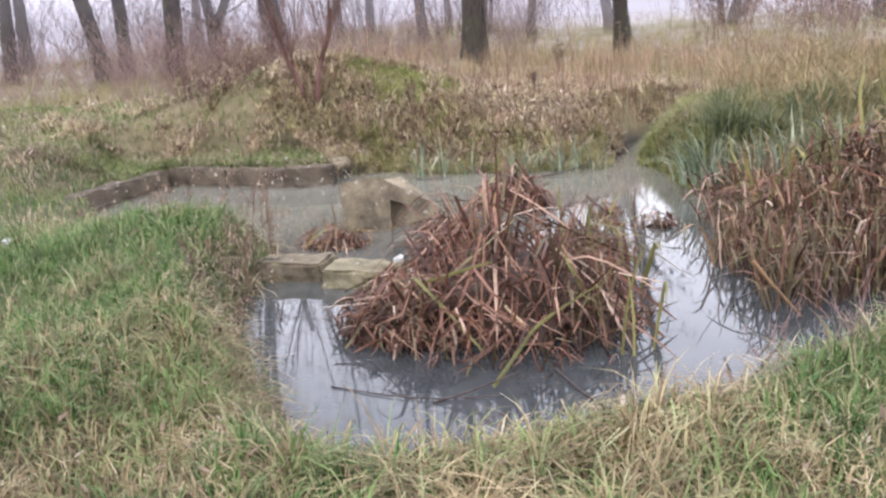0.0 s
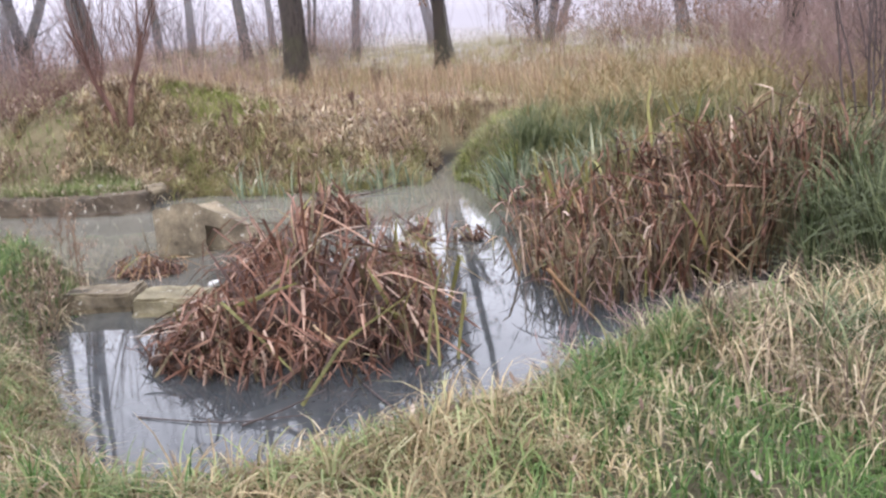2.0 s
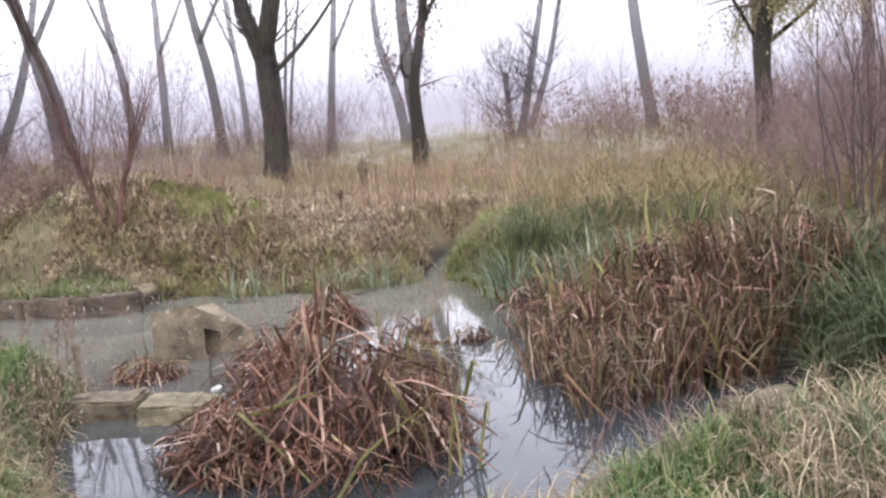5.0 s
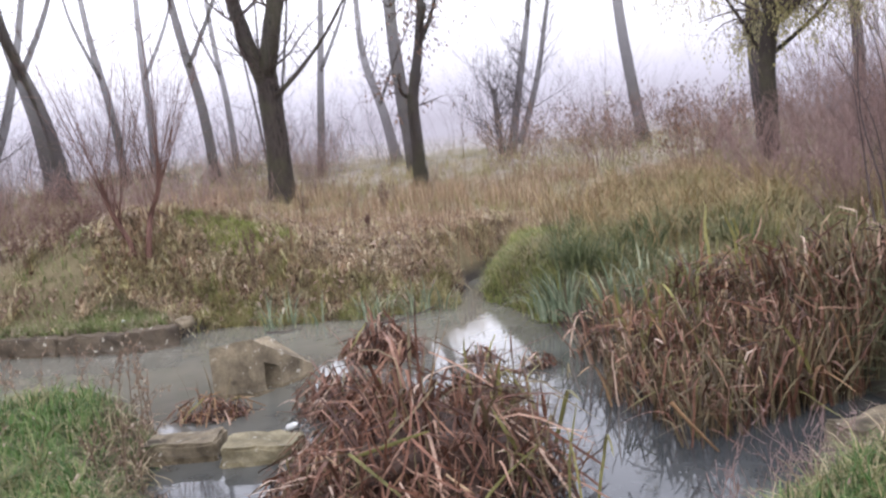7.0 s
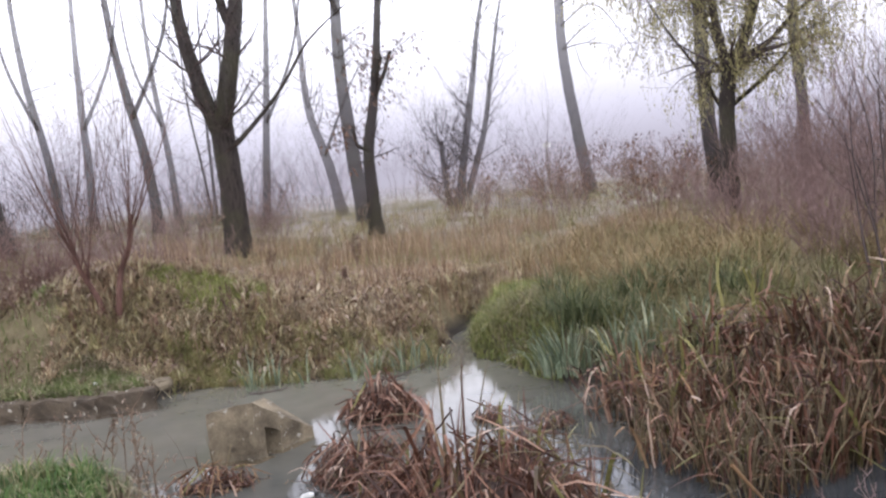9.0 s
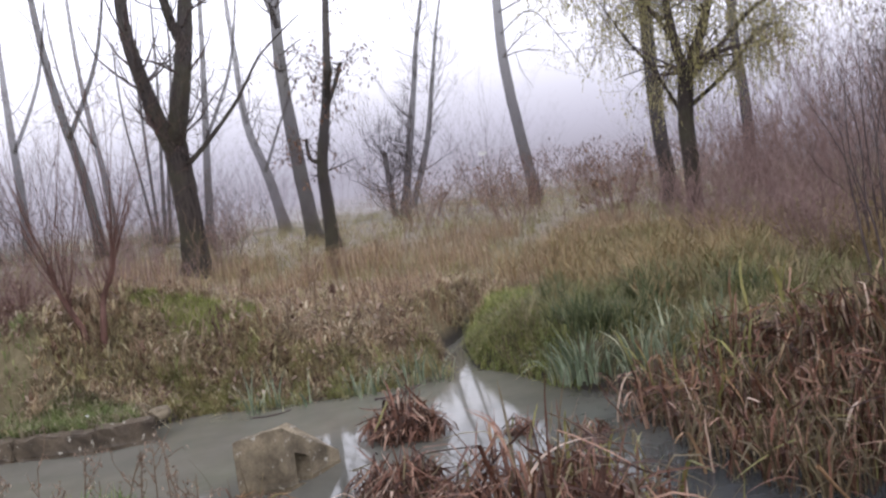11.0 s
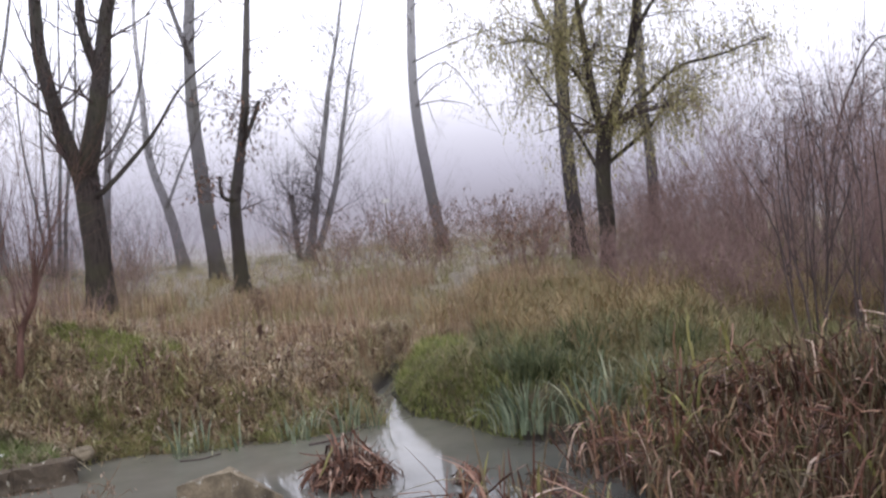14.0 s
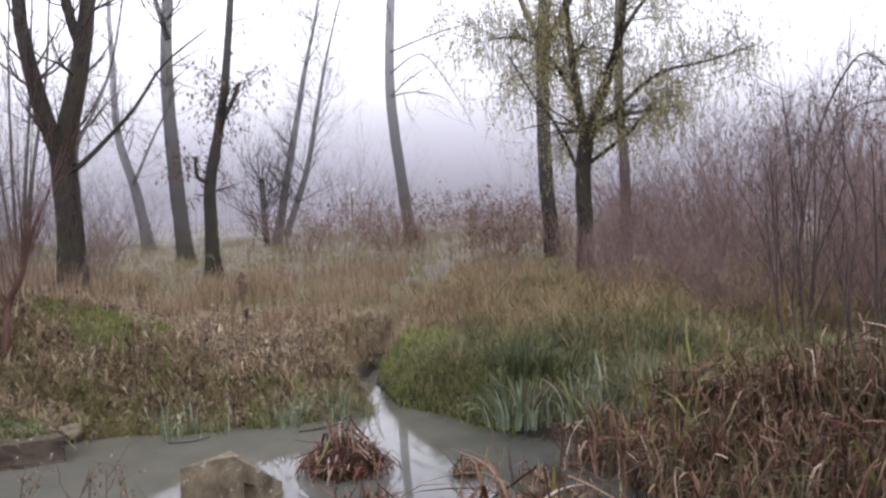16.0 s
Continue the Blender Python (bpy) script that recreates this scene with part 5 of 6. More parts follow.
_, tips_w = tree((9.74, 15.53), [([(0, 0), (-0.08, 1.0), (-0.15, 2.0), (-0.1, 2.9)], 0.155, 0.15), ([(-0.12, 2.7), (-0.35, 3.6), (-0.5, 4.6), (-0.75, 6.0)], 0.11, 0.04), ([(-0.08, 2.8), (0.25, 3.7), (0.45, 4.8), (0.5, 6.4)], 0.12, 0.05),
                  ([(-0.1, 2.6), (0.6, 3.3), (1.3, 3.9), (2.2, 4.1), (3.0, 4.3)], 0.06, 0.012), ([(-0.12, 2.1), (0.7, 2.75), (1.2, 3.4)], 0.05, 0.02), ([(-0.14, 1.9), (-0.7, 2.9), (-1.2, 3.6), (-1.7, 4.4)], 0.04, 0.015), ([(-0.3, 3.4), (-0.9, 4.3), (-1.5, 4.7), (-2.1, 4.6)], 0.045, 0.012), ([(0.4, 4.5), (0.9, 5.3), (1.5, 5.7), (2.2, 5.6)], 0.05, 0.012)],
     "branching willow with sparse yellow-green hanging leaves", 8, M_BARK, n_twigs=34, twig_len=(0.7, 1.6), twig_from=0.98, lift=-0.1, flare=1.25, limb_from=0.4, depth_wobble=0.3)
hang_leaves(_, tips_w, 11000, (0.03, 0.08), M_WILLOW, np.random.default_rng(9), 0.35)
hang_whips(_, tips_w, 2600, 11, (0.2, 0.65), (0.035, 0.075), M_WILLOW, np.random.default_rng(19))
tree((12.22, 19.32), [([(0, 0), (-0.3, 2.0), (-0.5, 4.5), (-0.55, 7.0), (-0.7, 9.5)], 0.20, 0.13), ([(-0.5, 5.2), (0.1, 6.3), (0.5, 7.6)], 0.09, 0.05), ([(-0.5, 5.2), (-1.1, 6.3), (-1.3, 7.6)], 0.08, 0.05)], "straight mossy trunk behind the willow", 10, n_twigs=6, twig_from=0.7)
tree((15.9, 20.95), [([(0, 0), (-0.1, 2.0), (-0.35, 4.0), (-0.5, 6.5), (-0.6, 9)], 0.17, 0.09)], "slender grey trunk standing in the thicket", 11, n_twigs=14, twig_from=0.4)
for k, (bx, by, lean_x, girth) in enumerate(((-6.75, 17.5, -0.3, 0.21), (-9.72, 19.9, -2.2, 0.22), (-9.4, 20.5, -0.7, 0.2), (-12.8, 20.4, -0.2, 0.2), (-14.1, 23.3, -0.6, 0.2), (-6.15, 23.8, -1.5, 0.21), (-5.4, 22.4, -2.0, 0.17), (-1.5, 25.0, -1.3, 0.17), (-0.9, 30.0, -0.9, 0.13), (2.05, 28.2, 0.2, 0.15), (-4.67, 27.6, -1.2, 0.15), (-3.84, 29.4, -0.4, 0.16), (-12.0, 33.0, -0.6, 0.2), (-15.0, 40.0, 0.5, 0.22))):
    tree((bx, by), [([(0, 0), (lean_x * 0.25, 2.2), (lean_x * 0.7, 4.6), (lean_x, 7.0), (lean_x * 1.2, 10.0), (lean_x * 1.3, 13.0)], girth, girth * 0.2), ([(lean_x * 0.5, 3.4), (lean_x * 0.5 + (1 if k % 2 else -1) * 0.9, 5.6), (lean_x * 0.5 + (1 if k % 2 else -1) * 1.3, 8.2)], girth * 0.45, girth * 0.2)],
         "bare dark trunk at the wood's edge, veiled by mist", 30 + k, n_twigs=12, twig_len=(0.9, 2.0), twig_from=0.4)
tree((-8.5, 25.3), [([(0, 0), (-0.1, 1.1)], 0.24, 0.22), ([(-0.1, 0.9), (-0.45, 2.6), (-0.6, 4.5), (-0.9, 8.5)], 0.17, 0.09), ([(-0.06, 0.9), (0.5, 2.4), (0.95, 4.4), (1.5, 8.0)], 0.16, 0.08)], "forked bare trunk at the wood's edge, veiled by mist", 50, n_twigs=8, twig_len=(0.8, 1.8))


# ---- shrubs and thickets ----
def bush(place, stems, height, spread, label, seed, material=M_TWIG, depth=1, thick=0.012, name="bare_bush", kids=4, upright=0.6, twig=(0.4, 0.9), stout=0):
    rnd = np.random.default_rng(seed)
    x, y = place
    root = thing(name, (x, y, float(land(x, y))), label, "bush", group="leafless bushes")
    fine, tips = Tubes(3), []
    for k in range(stems):
        a, r = rnd.uniform(0, 2 * math.pi), math.sqrt(rnd.random()) * spread * 0.4
        h = height * rnd.uniform(0.55, 1.0)
        out = spread * rnd.uniform(0.2, 1.0)
        line = [(r * math.cos(a), r * math.sin(a), -0.05)]
        for q in (0.3, 0.65, 1.0):
            line.append((r * math.cos(a) + out * math.cos(a) * q ** (1 + upright) + rnd.normal(0, 0.04) * height * q, r * math.sin(a) + out * math.sin(a) * q ** (1 + upright) + rnd.normal(0, 0.04) * height * q, h * q))
        p = smooth_line(line, 3)
        rad = np.linspace(thick * rnd.uniform(0.7, 1.3), thick * 0.25, len(p))
        if k < stout:
            t = Tubes(5)
            t.add(p, rad * 1.6)
            solid("stem", t.mesh("stem"), material, root)
        else:
            fine.add(p, rad)
        for _ in range(kids):
            i = rnd.integers(3, len(p))
            b = rnd.uniform(0, 2 * math.pi)
            sprout(fine, tips, p[i], np.array([math.cos(b) * 0.6, math.sin(b) * 0.6, 0.8]), rnd.uniform(*twig) * height * 0.35, max(0.003, rad[i] * 0.6), depth, rnd, 0.3, 0.3, 2, 0.003)
    solid("brushwood", fine.mesh("brushwood"), material, root, kind="stuff")
    return root, tips


def mound_shrub():
    rnd = np.random.default_rng(77)
    x, y = -1.86, 10.06
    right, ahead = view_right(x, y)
    root = thing("pollard_shrub", (x, y, float(land(x, y))), "leafless red-brown shrub with two stout stems on the mound", "bush")
    shoots, tips = Tubes(4), []
    for line, r0 in (([(0.05, -0.1), (0.10, 0.25), (0.15, 0.5), (0.27, 0.78), (0.32, 1.05)], 0.042), ([(-0.06, -0.1), (-0.11, 0.2), (-0.20, 0.42), (-0.29, 0.66), (-0.33, 0.92)], 0.039)):
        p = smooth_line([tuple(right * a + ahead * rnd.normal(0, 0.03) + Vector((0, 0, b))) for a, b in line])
        t = Tubes(8)
        t.add(p, np.linspace(r0, r0 * 0.55, len(p)), 0.08)
        solid("stem", t.mesh("stem"), M_SHRUB, root)
        side = 1 if line[-1][0] > 0 else -1
        for k in range(34):
            i = rnd.integers(7, len(p))
            d = np.array(right) * (side * rnd.uniform(-0.35, 0.6)) + np.array(ahead) * rnd.normal(0, 0.28) + np.array([0, 0, 1.0])
            sprout(shoots, tips, p[i], d / np.linalg.norm(d), rnd.uniform(0.5, 1.0) * rnd.uniform(1.0, 3.2), rnd.uniform(0.0035, 0.007), 1, rnd, 0.25, 0.10, 3, 0.002)
    solid("shootwork", shoots.mesh("shootwork"), M_SHRUB, root, kind="stuff")


mound_shrub()
for k, (bx, by) in enumerate(((-3.2, 10.3), (-2.75, 10.1), (-3.6, 10.6), (-2.6, 10.6), (-3.1, 9.8))):
    ob, tips_m = bush((bx, by), 16, 0.34, 0.42, "low tangle of red-brown bramble on the bank", 90 + k, M_SHRUB, 1, 0.004, kids=4, name="bramble")
    hang_leaves(ob, tips_m, 160, (0.02, 0.05), M_LITTER, np.random.default_rng(90 + k), 0.05, "withered_leaf_mass", 0.03)
for k, (bx, by) in enumerate(((-7.8, 13.2), (-6.6, 13.8), (-5.5, 14.4), (-8.8, 14.4), (-7.2, 15.2), (-4.6, 15.4), (-3.6, 14.2), (-5.9, 16.2), (-9.8, 15.8), (-2.6, 15.6), (-10.8, 14.6), (-8.4, 16.6), (-1.7, 16.6), (-3.4, 16.8))):
    bush((bx, by), 24, 1.0 + 0.15 * (k % 3), 1.1, "low red-brown bramble thicket under the trees", 520 + k, M_TWIG, 1, 0.0045, kids=4, name="bramble")
for k, (bx, by, h) in enumerate(((-2.3, 12.2, 1.0), (-3.3, 12.6, 1.1), (-1.5, 13.0, 0.9), (-4.3, 12.2, 1.1), (-2.9, 13.6, 1.2), (-5.4, 12.8, 1.2), (-0.9, 14.4, 0.9), (-2.0, 14.6, 1.2), (0.7, 18.6, 1.3), (1.2, 19.6, 1.4), (-0.7, 17.6, 1.2))):
    bush((bx, by), 34, h, 0.9, "tangled red-brown bramble brush behind the mound", 560 + k, M_TWIG, 1, 0.0045, kids=5, name="bramble")
for k, (bx, by, h) in enumerate(((7.2, 10.2, 1.2), (8.0, 11.4, 1.4), (6.7, 11.2, 1.0), (8.6, 10.2, 1.5), (7.6, 12.6, 1.3), (9.2, 12.6, 1.5), (6.4, 9.4, 1.0), (9.2, 9.0, 1.6), (8.2, 13.8, 1.3), (10.2, 14.0, 1.5), (7.4, 8.8, 1.2), (11.4, 15.0, 1.6))):
    bush((bx, by), 44, h, 0.9, "dense red-brown brush at the edge of the thicket", 580 + k, M_TWIG, 1, 0.005, kids=5, name="brush_bush", stout=4)
for k, (bx, by, h) in enumerate(((-2.8, 11.0, 0.8), (-3.2, 11.2, 0.9), (-2.3, 11.5, 0.7), (-3.7, 10.7, 0.8))):
    bush((bx, by), 26, h, 0.6, "dark red-brown bramble stems round the mound's shrub", 620 + k, M_SHRUB, 1, 0.004, kids=4, name="bramble")
BUSH = "leafless brown thicket bush with many thin stems"
for k, (bx, by, h, sp) in enumerate(((9.8, 12.2, 2.6, 1.2), (11.0, 13.6, 3.0, 1.4), (10.4, 10.6, 2.8, 1.3), (12.4, 12.0, 3.2, 1.5), (8.8, 9.4, 2.4, 1.1), (9.6, 8.2, 2.6, 1.2), (13.8, 14.2, 3.4, 1.6), (12.6, 9.6, 3.2, 1.5),
                                     (7.6, 8.0, 2.2, 0.9), (15.4, 12.5, 3.6, 1.7), (15.0, 16.6, 3.2, 1.6), (10.6, 15.4, 2.2, 1.3), (14.0, 18.6, 2.6, 1.6), (11.6, 6.4, 3.0, 1.5), (16.4, 9.2, 3.6, 1.6), (8.3, 6.6, 2.6, 1.0))):
    bush((bx, by), 60, h, sp, BUSH, 100 + k, M_TWIG, 1, 0.0075, kids=5, stout=6)
for k, (bx, by) in enumerate(((9.4, 17.6), (10.8, 19.4), (12.6, 20.6), (14.6, 21.4), (10.2, 22.6), (16.6, 19.4), (13.6, 23.6), (17.8, 23.0), (8.6, 20.4), (9.2, 24.6), (11.4, 26.4), (14.4, 26.8), (7.0, 22.6), (17.0, 27.2), (20.4, 25.4))):
    ob, tips_b = bush((bx, by), 28, 1.5, 1.5, "low brown bramble thicket with withered leaves in the mist", 140 + k, M_TWIG, 1, 0.009, kids=5, stout=3)
    hang_leaves(ob, tips_b, 420, (0.05, 0.11), M_OAKLEAF, np.random.default_rng(140 + k), name="withered_leaf_mass")
for k, (bx, by) in enumerate(((-5.6, 16.4), (-7.6, 17.0), (-9.6, 18.6), (-11.6, 19.6), (-13.6, 21.4), (-8.4, 21.4), (-15.6, 24.6), (-4.2, 19.4), (-1.6, 19.6), (-3.0, 23.0), (-6.2, 25.0), (-11.0, 27.0), (1.2, 20.4), (-0.9, 24.5), (-2.6, 21.0), (-0.4, 21.6), (-5.0, 22.0), (-7.6, 23.4), (-9.4, 25.4), (-13.4, 26.6), (0.2, 23.2), (1.4, 24.8), (2.9, 27.0), (4.6, 29.0), (-4.6, 28.0), (-6.8, 29.5), (-9.0, 30.0), (-12.0, 30.5), (-15.0, 30.0), (-18.0, 28.5), (0.6, 28.0), (2.2, 31.0))):
    bush((bx, by), 18, 1.4 if by < 23 else 2.2, 1.4, "leafless grey-brown undergrowth at the wood's edge", 170 + k, M_TWIG_PALE, 1, 0.008, kids=6, stout=3)
for k in range(18):
    bush((-23 + 1.15 * k + random.uniform(-0.8, 0.8), 27 + random.uniform(-3, 4)), 20, random.uniform(2.2, 4.2), 1.8, "tall leafless brushwood under the far trees, grey in the mist", 640 + k, M_TWIG_PALE, 1, 0.010, kids=7, stout=3)
for k in range(32):
    bx = -34 + 2.4 * k + random.uniform(-1, 1)
    bush((bx, 38 + random.uniform(-4, 9) - 0.12 * abs(bx - 4)), 16, random.uniform(3.0, 6.5), 3.0, "far leafless wood faint in the mist", 200 + k, M_TWIG_PALE, 1, 0.012, kids=7)


for k, (bx, by, h, side) in enumerate(((12.2, 13.2, 3.9, 1), (13.6, 12.4, 4.4, 1), (14.6, 11.4, 4.7, -1), (11.2, 10.2, 3.4, 1), (13.2, 9.6, 4.2, 1))):
    ob, tips_s = tree((bx, by), [([(0, 0), (0.05 * side, 0.4 * h), (0.3 * side, 0.75 * h), (0.8 * side, h), (1.3 * side, 0.93 * h)], 0.035, 0.010), ([(0.02, 0.3 * h), (-0.3 * side, 0.65 * h), (-0.5 * side, 0.9 * h)], 0.022, 0.007),
                                 ([(0.1 * side, 0.5 * h), (0.7 * side, 0.75 * h), (1.4 * side, 0.8 * h)], 0.02, 0.006)], "young willow with arching whips and few hanging leaves", 450 + k, M_TWIG_DARK, M_TWIG_DARK, 16, (0.5, 1.1), 1, 0.4, -0.35, "young_willow", 1.2)
    hang_leaves(ob, tips_s, 700, (0.03, 0.08), M_OAKLEAF, np.random.default_rng(460 + k), 0.25)


def dead_weed(place, height, seed, label, heads=True, name="dead_weed", material=M_STALK, branches=5):
    rnd = np.random.default_rng(seed)
    x, y = place
    z = float(land(x, y))
    root = thing(name, (x, y, max(z, -0.1)), label, "weed", group="dead weeds on the banks")
    t, tips = Tubes(4), []
    lean = rnd.normal(0, 0.12, 2)
    p = smooth_line([(0, 0, -0.03), (lean[0] * 0.4 * height, lean[1] * 0.4 * height, height * 0.5), (lean[0] * height, lean[1] * height, height)], 4)
    rad = np.linspace(0.006, 0.003, len(p))
    t.add(p, rad)
    for _ in range(branches):
        i = rnd.integers(3, len(p))
        a = rnd.uniform(0, 6.28)
        sprout(t, tips, p[i], np.array([math.cos(a) * 0.6, math.sin(a) * 0.6, 0.75]), height * rnd.uniform(0.2, 0.4), 0.004, 1, rnd, 0.25, 0.3, 2, 0.003)
    solid("stalk", t.mesh("stalk"), material, root)
    if heads:
        hang_leaves(root, tips, 50, (0.012, 0.03), M_LITTER, rnd, 0.005, "seed_fluff", 0.008)


def dock(place, height, seed):
    """A dead dock: a stout stalk with dense rusty seed spikes."""
    rnd = np.random.default_rng(seed)
    x, y = place
    root = thing("dead_dock", (x, y, float(land(x, y))), "dead dock stalk with dense rusty brown seed spikes", "weed", group="dead docks on the far bank")
    t, tips = Tubes(5), []
    spikes = [((0, 0), 1.0)] + [((rnd.normal(0, 0.08), rnd.normal(0, 0.08)), rnd.uniform(0.75, 0.98)) for _ in range(5)]
    for (a, b), top in spikes:
        p = smooth_line([(0, 0, height * (0.35 if a else -0.05)), (a * 0.7 * height, b * 0.7 * height, height * 0.6 * top + 0.1), (a * height, b * height, height * top)], 4)
        t.add(p, np.linspace(0.006, 0.0025, len(p)))
        tips += [(q, 0) for q in p[len(p) // 2:]]
    solid("stalk", t.mesh("stalk"), M_STALK, root)
    hang_leaves(root, tips, 170, (0.015, 0.034), M_DOCK, rnd, 0.02, "seed_spike", 0.013)


for k, (bx, by, h) in enumerate(((-0.56, 9.95, 0.72), (1.45, 12.2, 0.7), (1.0, 10.9, 0.4), (0.3, 13.0, 0.6))):
    dock((bx, by), h, 500 + k)


WEED = "dry brown weed stalk with ragged seed heads"
for k, (bx, by, h) in enumerate(((-0.6, 10.6, 0.75), (0.62, 10.4, 0.7), (0.9, 11.6, 0.7), (1.7, 12.4, 0.8), (-0.2, 12.0, 0.6), (2.4, 13.5, 0.8), (4.4, 14.6, 0.9), (5.5, 16.4, 0.9), (6.8, 17.8, 1.0), (7.9, 18.4, 1.1), (6.2, 19.2, 1.1), (9.0, 18.8, 1.1), (0.2, 10.1, 0.45), (1.3, 10.0, 0.45), (-3.0, 10.4, 0.5))):
    dead_weed((bx, by), h, 300 + k, WEED, branches=7)
for k in range(26):
    bx, by = random.uniform(4.5, 12), random.uniform(17, 22)
    dead_weed((bx, by), random.uniform(0.8, 1.6), 330 + k, "tall withered weed with dangling brown leaves", branches=8, name="withered_weed")
for k, (bx, by, h) in enumerate(((-1.72, 6.72, 0.5), (-1.95, 6.85, 0.45), (-1.50, 6.50, 0.55), (-2.25, 7.0, 0.4), (-2.6, 7.15, 0.42), (-1.36, 6.1, 0.5), (-1.42, 5.2, 0.5), (-1.38, 5.45, 0.45), (-1.5, 5.0, 0.4), (-1.2, 4.75, 0.35), (-2.9, 7.3, 0.35), (-2.1, 6.95, 0.6), (-1.6, 6.62, 0.66), (-2.4, 7.08, 0.55), (-1.85, 6.78, 0.62), (-1.42, 6.42, 0.6), (-2.75, 7.22, 0.5))):
    dead_weed((bx, by), h, 360 + k, "thin dry weed leaning over the water", branches=4)
for k, (bx, by, h) in enumerate(((2.0, 4.42, 0.40), (2.15, 4.5, 0.42), (1.85, 4.25, 0.36), (2.3, 4.5, 0.40), (1.68, 4.05, 0.3), (1.95, 4.0, 0.36), (2.2, 4.3, 0.36))):
    bush((bx, by), 6, h, 0.24, "brittle grey-pink twiggy weed on the near bank", 380 + k, M_TWIG, 1, 0.003, kids=3, name="twiggy_weed", twig=(0.5, 1.0))
for k, (bx, by, h) in enumerate(((5.6, 7.4, 2.6), (6.2, 7.0, 3.0), (5.9, 8.2, 2.4), (6.8, 7.8, 3.2), (6.5, 8.8, 2.8), (7.2, 9.2, 3.0), (10.2, 9.0, 4.4), (11.4, 8.2, 5.0), (12.2, 10.4, 5.2), (9.4, 10.8, 4.2), (13.0, 8.4, 5.4), (11.0, 11.6, 4.6))):
    bush((bx, by), 5, h, 0.5, "slender bare sapling stems rising from the sedge", 400 + k, M_TWIG_DARK, 1, 0.010, kids=7, name="bare_sapling", twig=(0.3, 0.8), stout=4)


# ---- small things on the water and in the grass ----
def floating_stick(points, r, label, material=M_TWIG_DARK):
    t = Tubes(5)
    t.add(smooth_line([(*fit_to_view(x, y), z) for x, y, z in points], 4), np.linspace(r, r * 0.5, 4 * (len(points) - 1) + 1), 0.15)
    tagged(solid("floating_stick", t.mesh("floating_stick"), material), label, "stick", group="sticks in the water")


floating_stick([(-0.55, 4.25, 0.005), (-0.1, 4.12, 0.01), (0.35, 4.14, 0.008)], 0.004, "dark wet stick floating before the reeds")
floating_stick([(0.0, 4.08, 0.006), (0.2, 4.16, 0.03), (0.42, 4.28, 0.06)], 0.006, "dark wet stick leaning on the reeds")
floating_stick([(0.62, 4.42, 0.01), (0.74, 4.16, 0.006), (0.86, 3.98, 0.01)], 0.006, "thin dark stick lying in the pond")
floating_stick([(0.7, 8.95, 0.006), (1.05, 8.98, 0.02), (1.4, 9.2, 0.06)], 0.012, "pale stick lying at the brook's mouth")
floating_stick([(-0.5, 9.1, 0.005), (-0.3, 9.05, 0.01), (-0.1, 9.12, 0.01)], 0.009, "short stick floating near the far bank")
floating_stick([(1.80, 5.02, 0.34), (1.93, 5.03, 0.18), (2.08, 5.05, 0.01)], 0.013, "broken tan reed cane leaning into the water", M_REED_TAN)


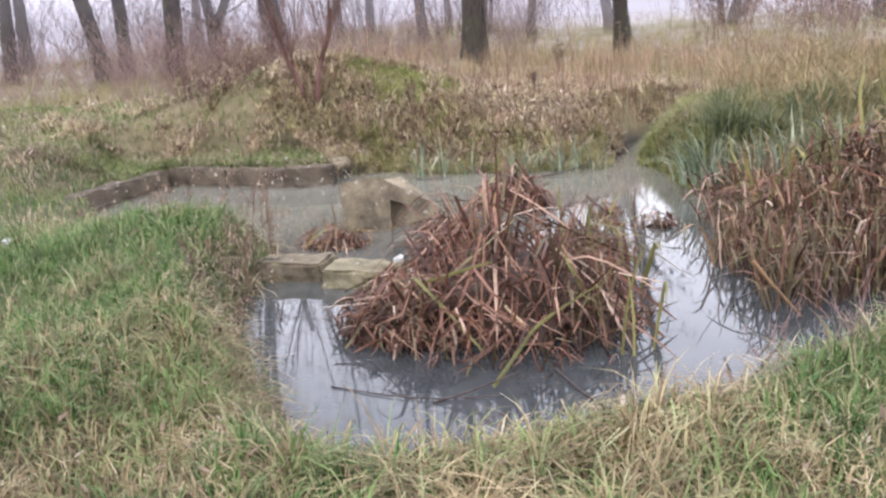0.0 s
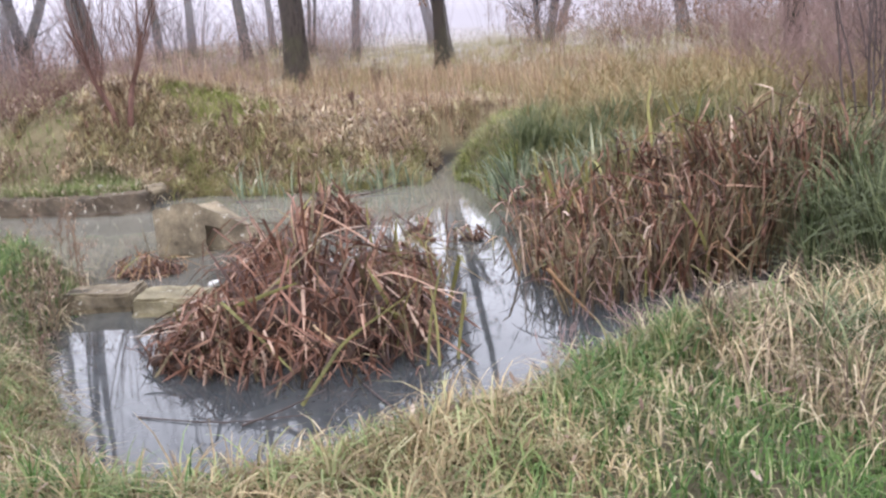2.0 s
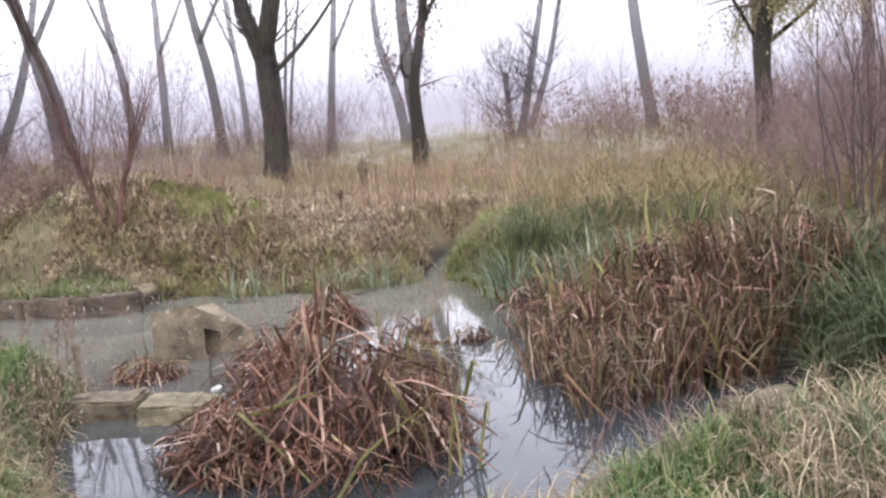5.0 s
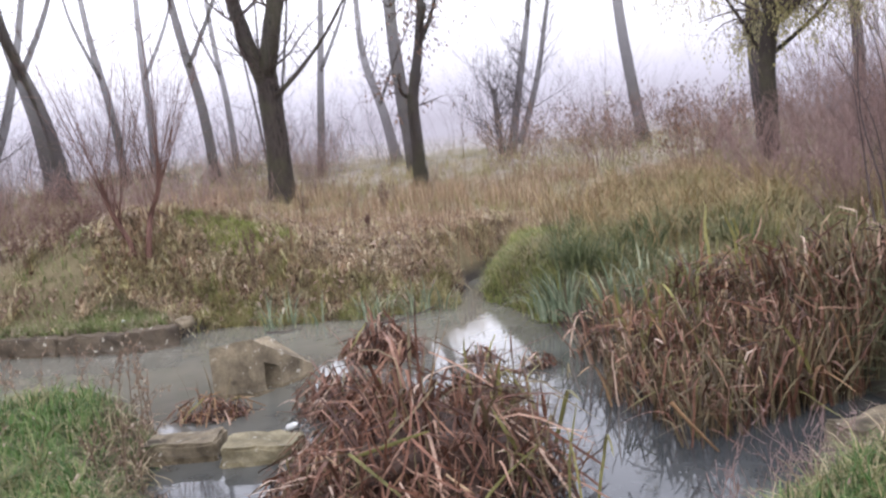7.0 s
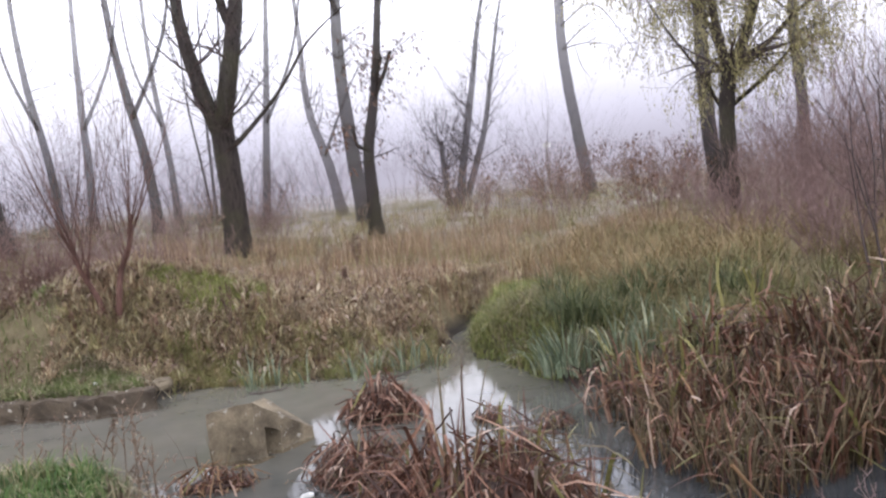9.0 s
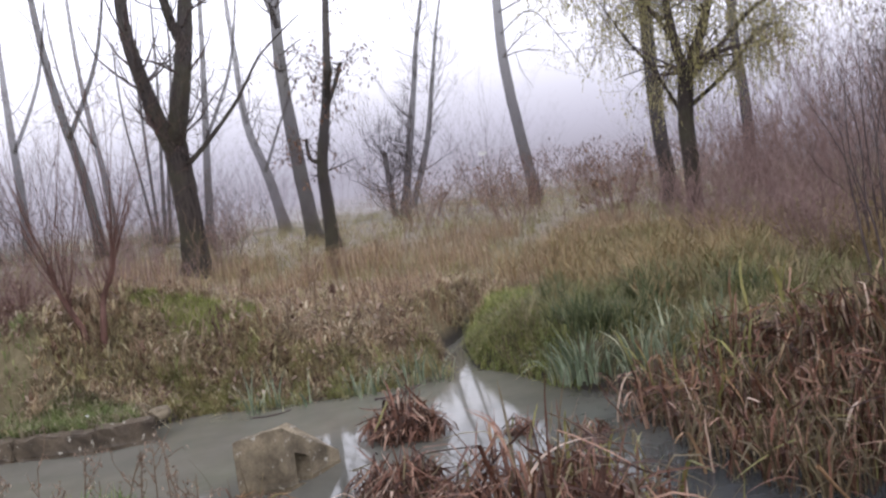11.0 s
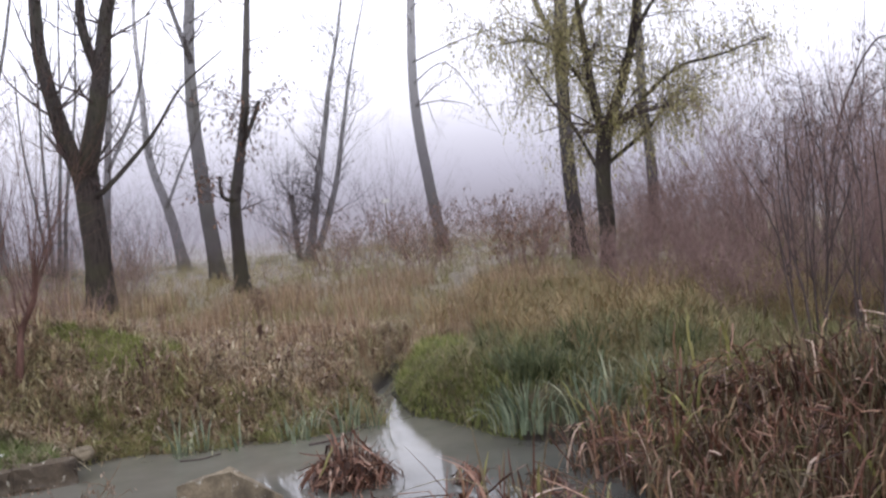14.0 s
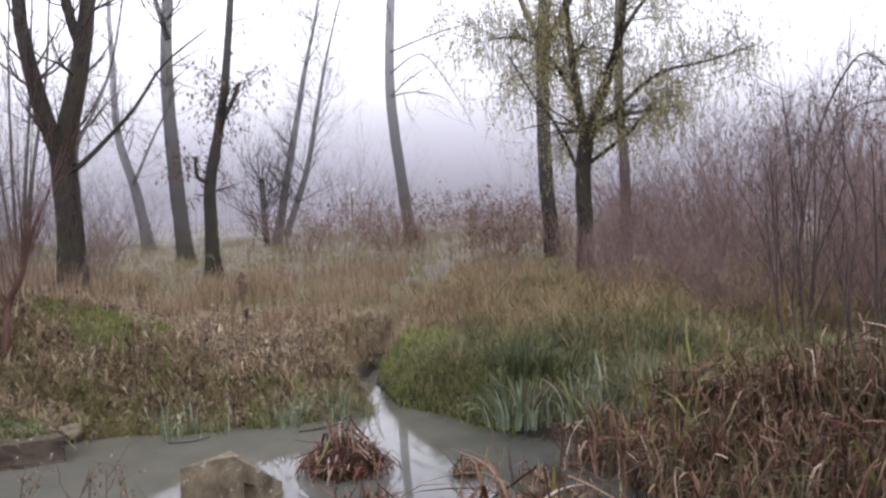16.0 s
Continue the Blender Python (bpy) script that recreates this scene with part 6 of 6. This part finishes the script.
def litter_bottle(place, turn, label):
    root = thing("plastic_bottle", place, label, "bottle", turn=turn)
    bm = bmesh.new()
    prof = [(0.0, 0.0), (0.036, 0.002), (0.04, 0.015), (0.038, 0.06), (0.04, 0.11), (0.03, 0.14), (0.014, 0.165), (0.014, 0.18)]
    rings = [[bm.verts.new((r * math.cos(a * math.pi / 8), r * math.sin(a * math.pi / 8), z)) for a in range(16)] for r, z in prof[1:]]
    for q, w in zip(rings[:-1], rings[1:]):
        for a in range(16):
            bm.faces.new((q[a], q[(a + 1) % 16], w[(a + 1) % 16], w[a]))
    bm.faces.new(rings[0][::-1])
    bm.transform(pose(0, 0, 0.015, 70, 0, 0) @ Matrix.Scale(0.68, 4))
    part("body", bm, M_WHITE, root)
    bm = bmesh.new()
    bmesh.ops.create_cone(bm, cap_ends=True, segments=16, radius1=0.018, radius2=0.017, depth=0.022)
    bmesh.ops.bevel(bm, geom=list(bm.edges), offset=0.002, segments=1, affect="EDGES")
    bm.transform(pose(0, 0, 0.015, 70, 0, 0) @ Matrix.Scale(0.68, 4) @ pose(0, 0, 0.188))
    part("cap", bm, M_BLACK, root, "black screw cap")


litter_bottle((-0.42, 6.22, 0.0), 40, "small white plastic bottle with a black cap floating by the reeds")


def scrap(place, size, seed, label):
    bm = bmesh.new()
    bmesh.ops.create_icosphere(bm, subdivisions=2, radius=1.0)
    for v in bm.verts:
        v.co *= 1 + 0.5 * noise.noise(v.co * 1.7 + Vector((seed, seed, 0)))
        v.co = Vector((v.co.x * size, v.co.y * size * 0.7, v.co.z * size * 0.5))
    me = bpy.data.meshes.new("litter_scrap")
    bm.to_mesh(me)
    bm.free()
    ob = solid("litter_scrap", me, M_WHITE)
    x, y = place
    ob.matrix_world = pose(*fit_to_view(x, y), float(land(x, y)) + 0.05 + size * 0.2, 0, 0, seed * 70)
    tagged(ob, label, "litter", group="white scraps in the grass")


scrap((-3.2, 5.6), 0.045, 1, "crumpled white scrap of litter in the grass")
scrap((-6.4, 13.0), 0.09, 2, "crumpled white scrap of litter in the grass")
scrap((-1.25, 6.15), 0.03, 3, "small white scrap on the concrete slab's end")
scrap((-2.05, 9.28), 0.03, 4, "small white scrap on the mossy bank")


def far_white_object(place, top):
    """A small board for an unidentified white spot far across the meadow, facing the camera; its post is added."""
    x, y = place
    z = float(land(x, y))
    root = thing("far_white_object", (x, y, z), "unidentified small white object far off in the mist, on an added thin post", "sign")
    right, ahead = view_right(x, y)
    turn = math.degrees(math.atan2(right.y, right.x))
    for name, size, height in (("board", (0.42, 0.03, 0.20), top - z), ("post", (0.05, 0.05, top - z + 0.9), -0.8)):
        me = bpy.data.meshes.new(name)
        bm = rough_block(size, 5, 0.002, 2)
        bm.to_mesh(me)
        bm.free()
        ob = solid(name, me, M_WHITE if name == "board" else M_CONCRETE, root)
        ob.matrix_basis = pose(0, 0.04 if name == "post" else 0, height, 0, 0, turn)


far_white_object((19.0, 42.0), 2.35)
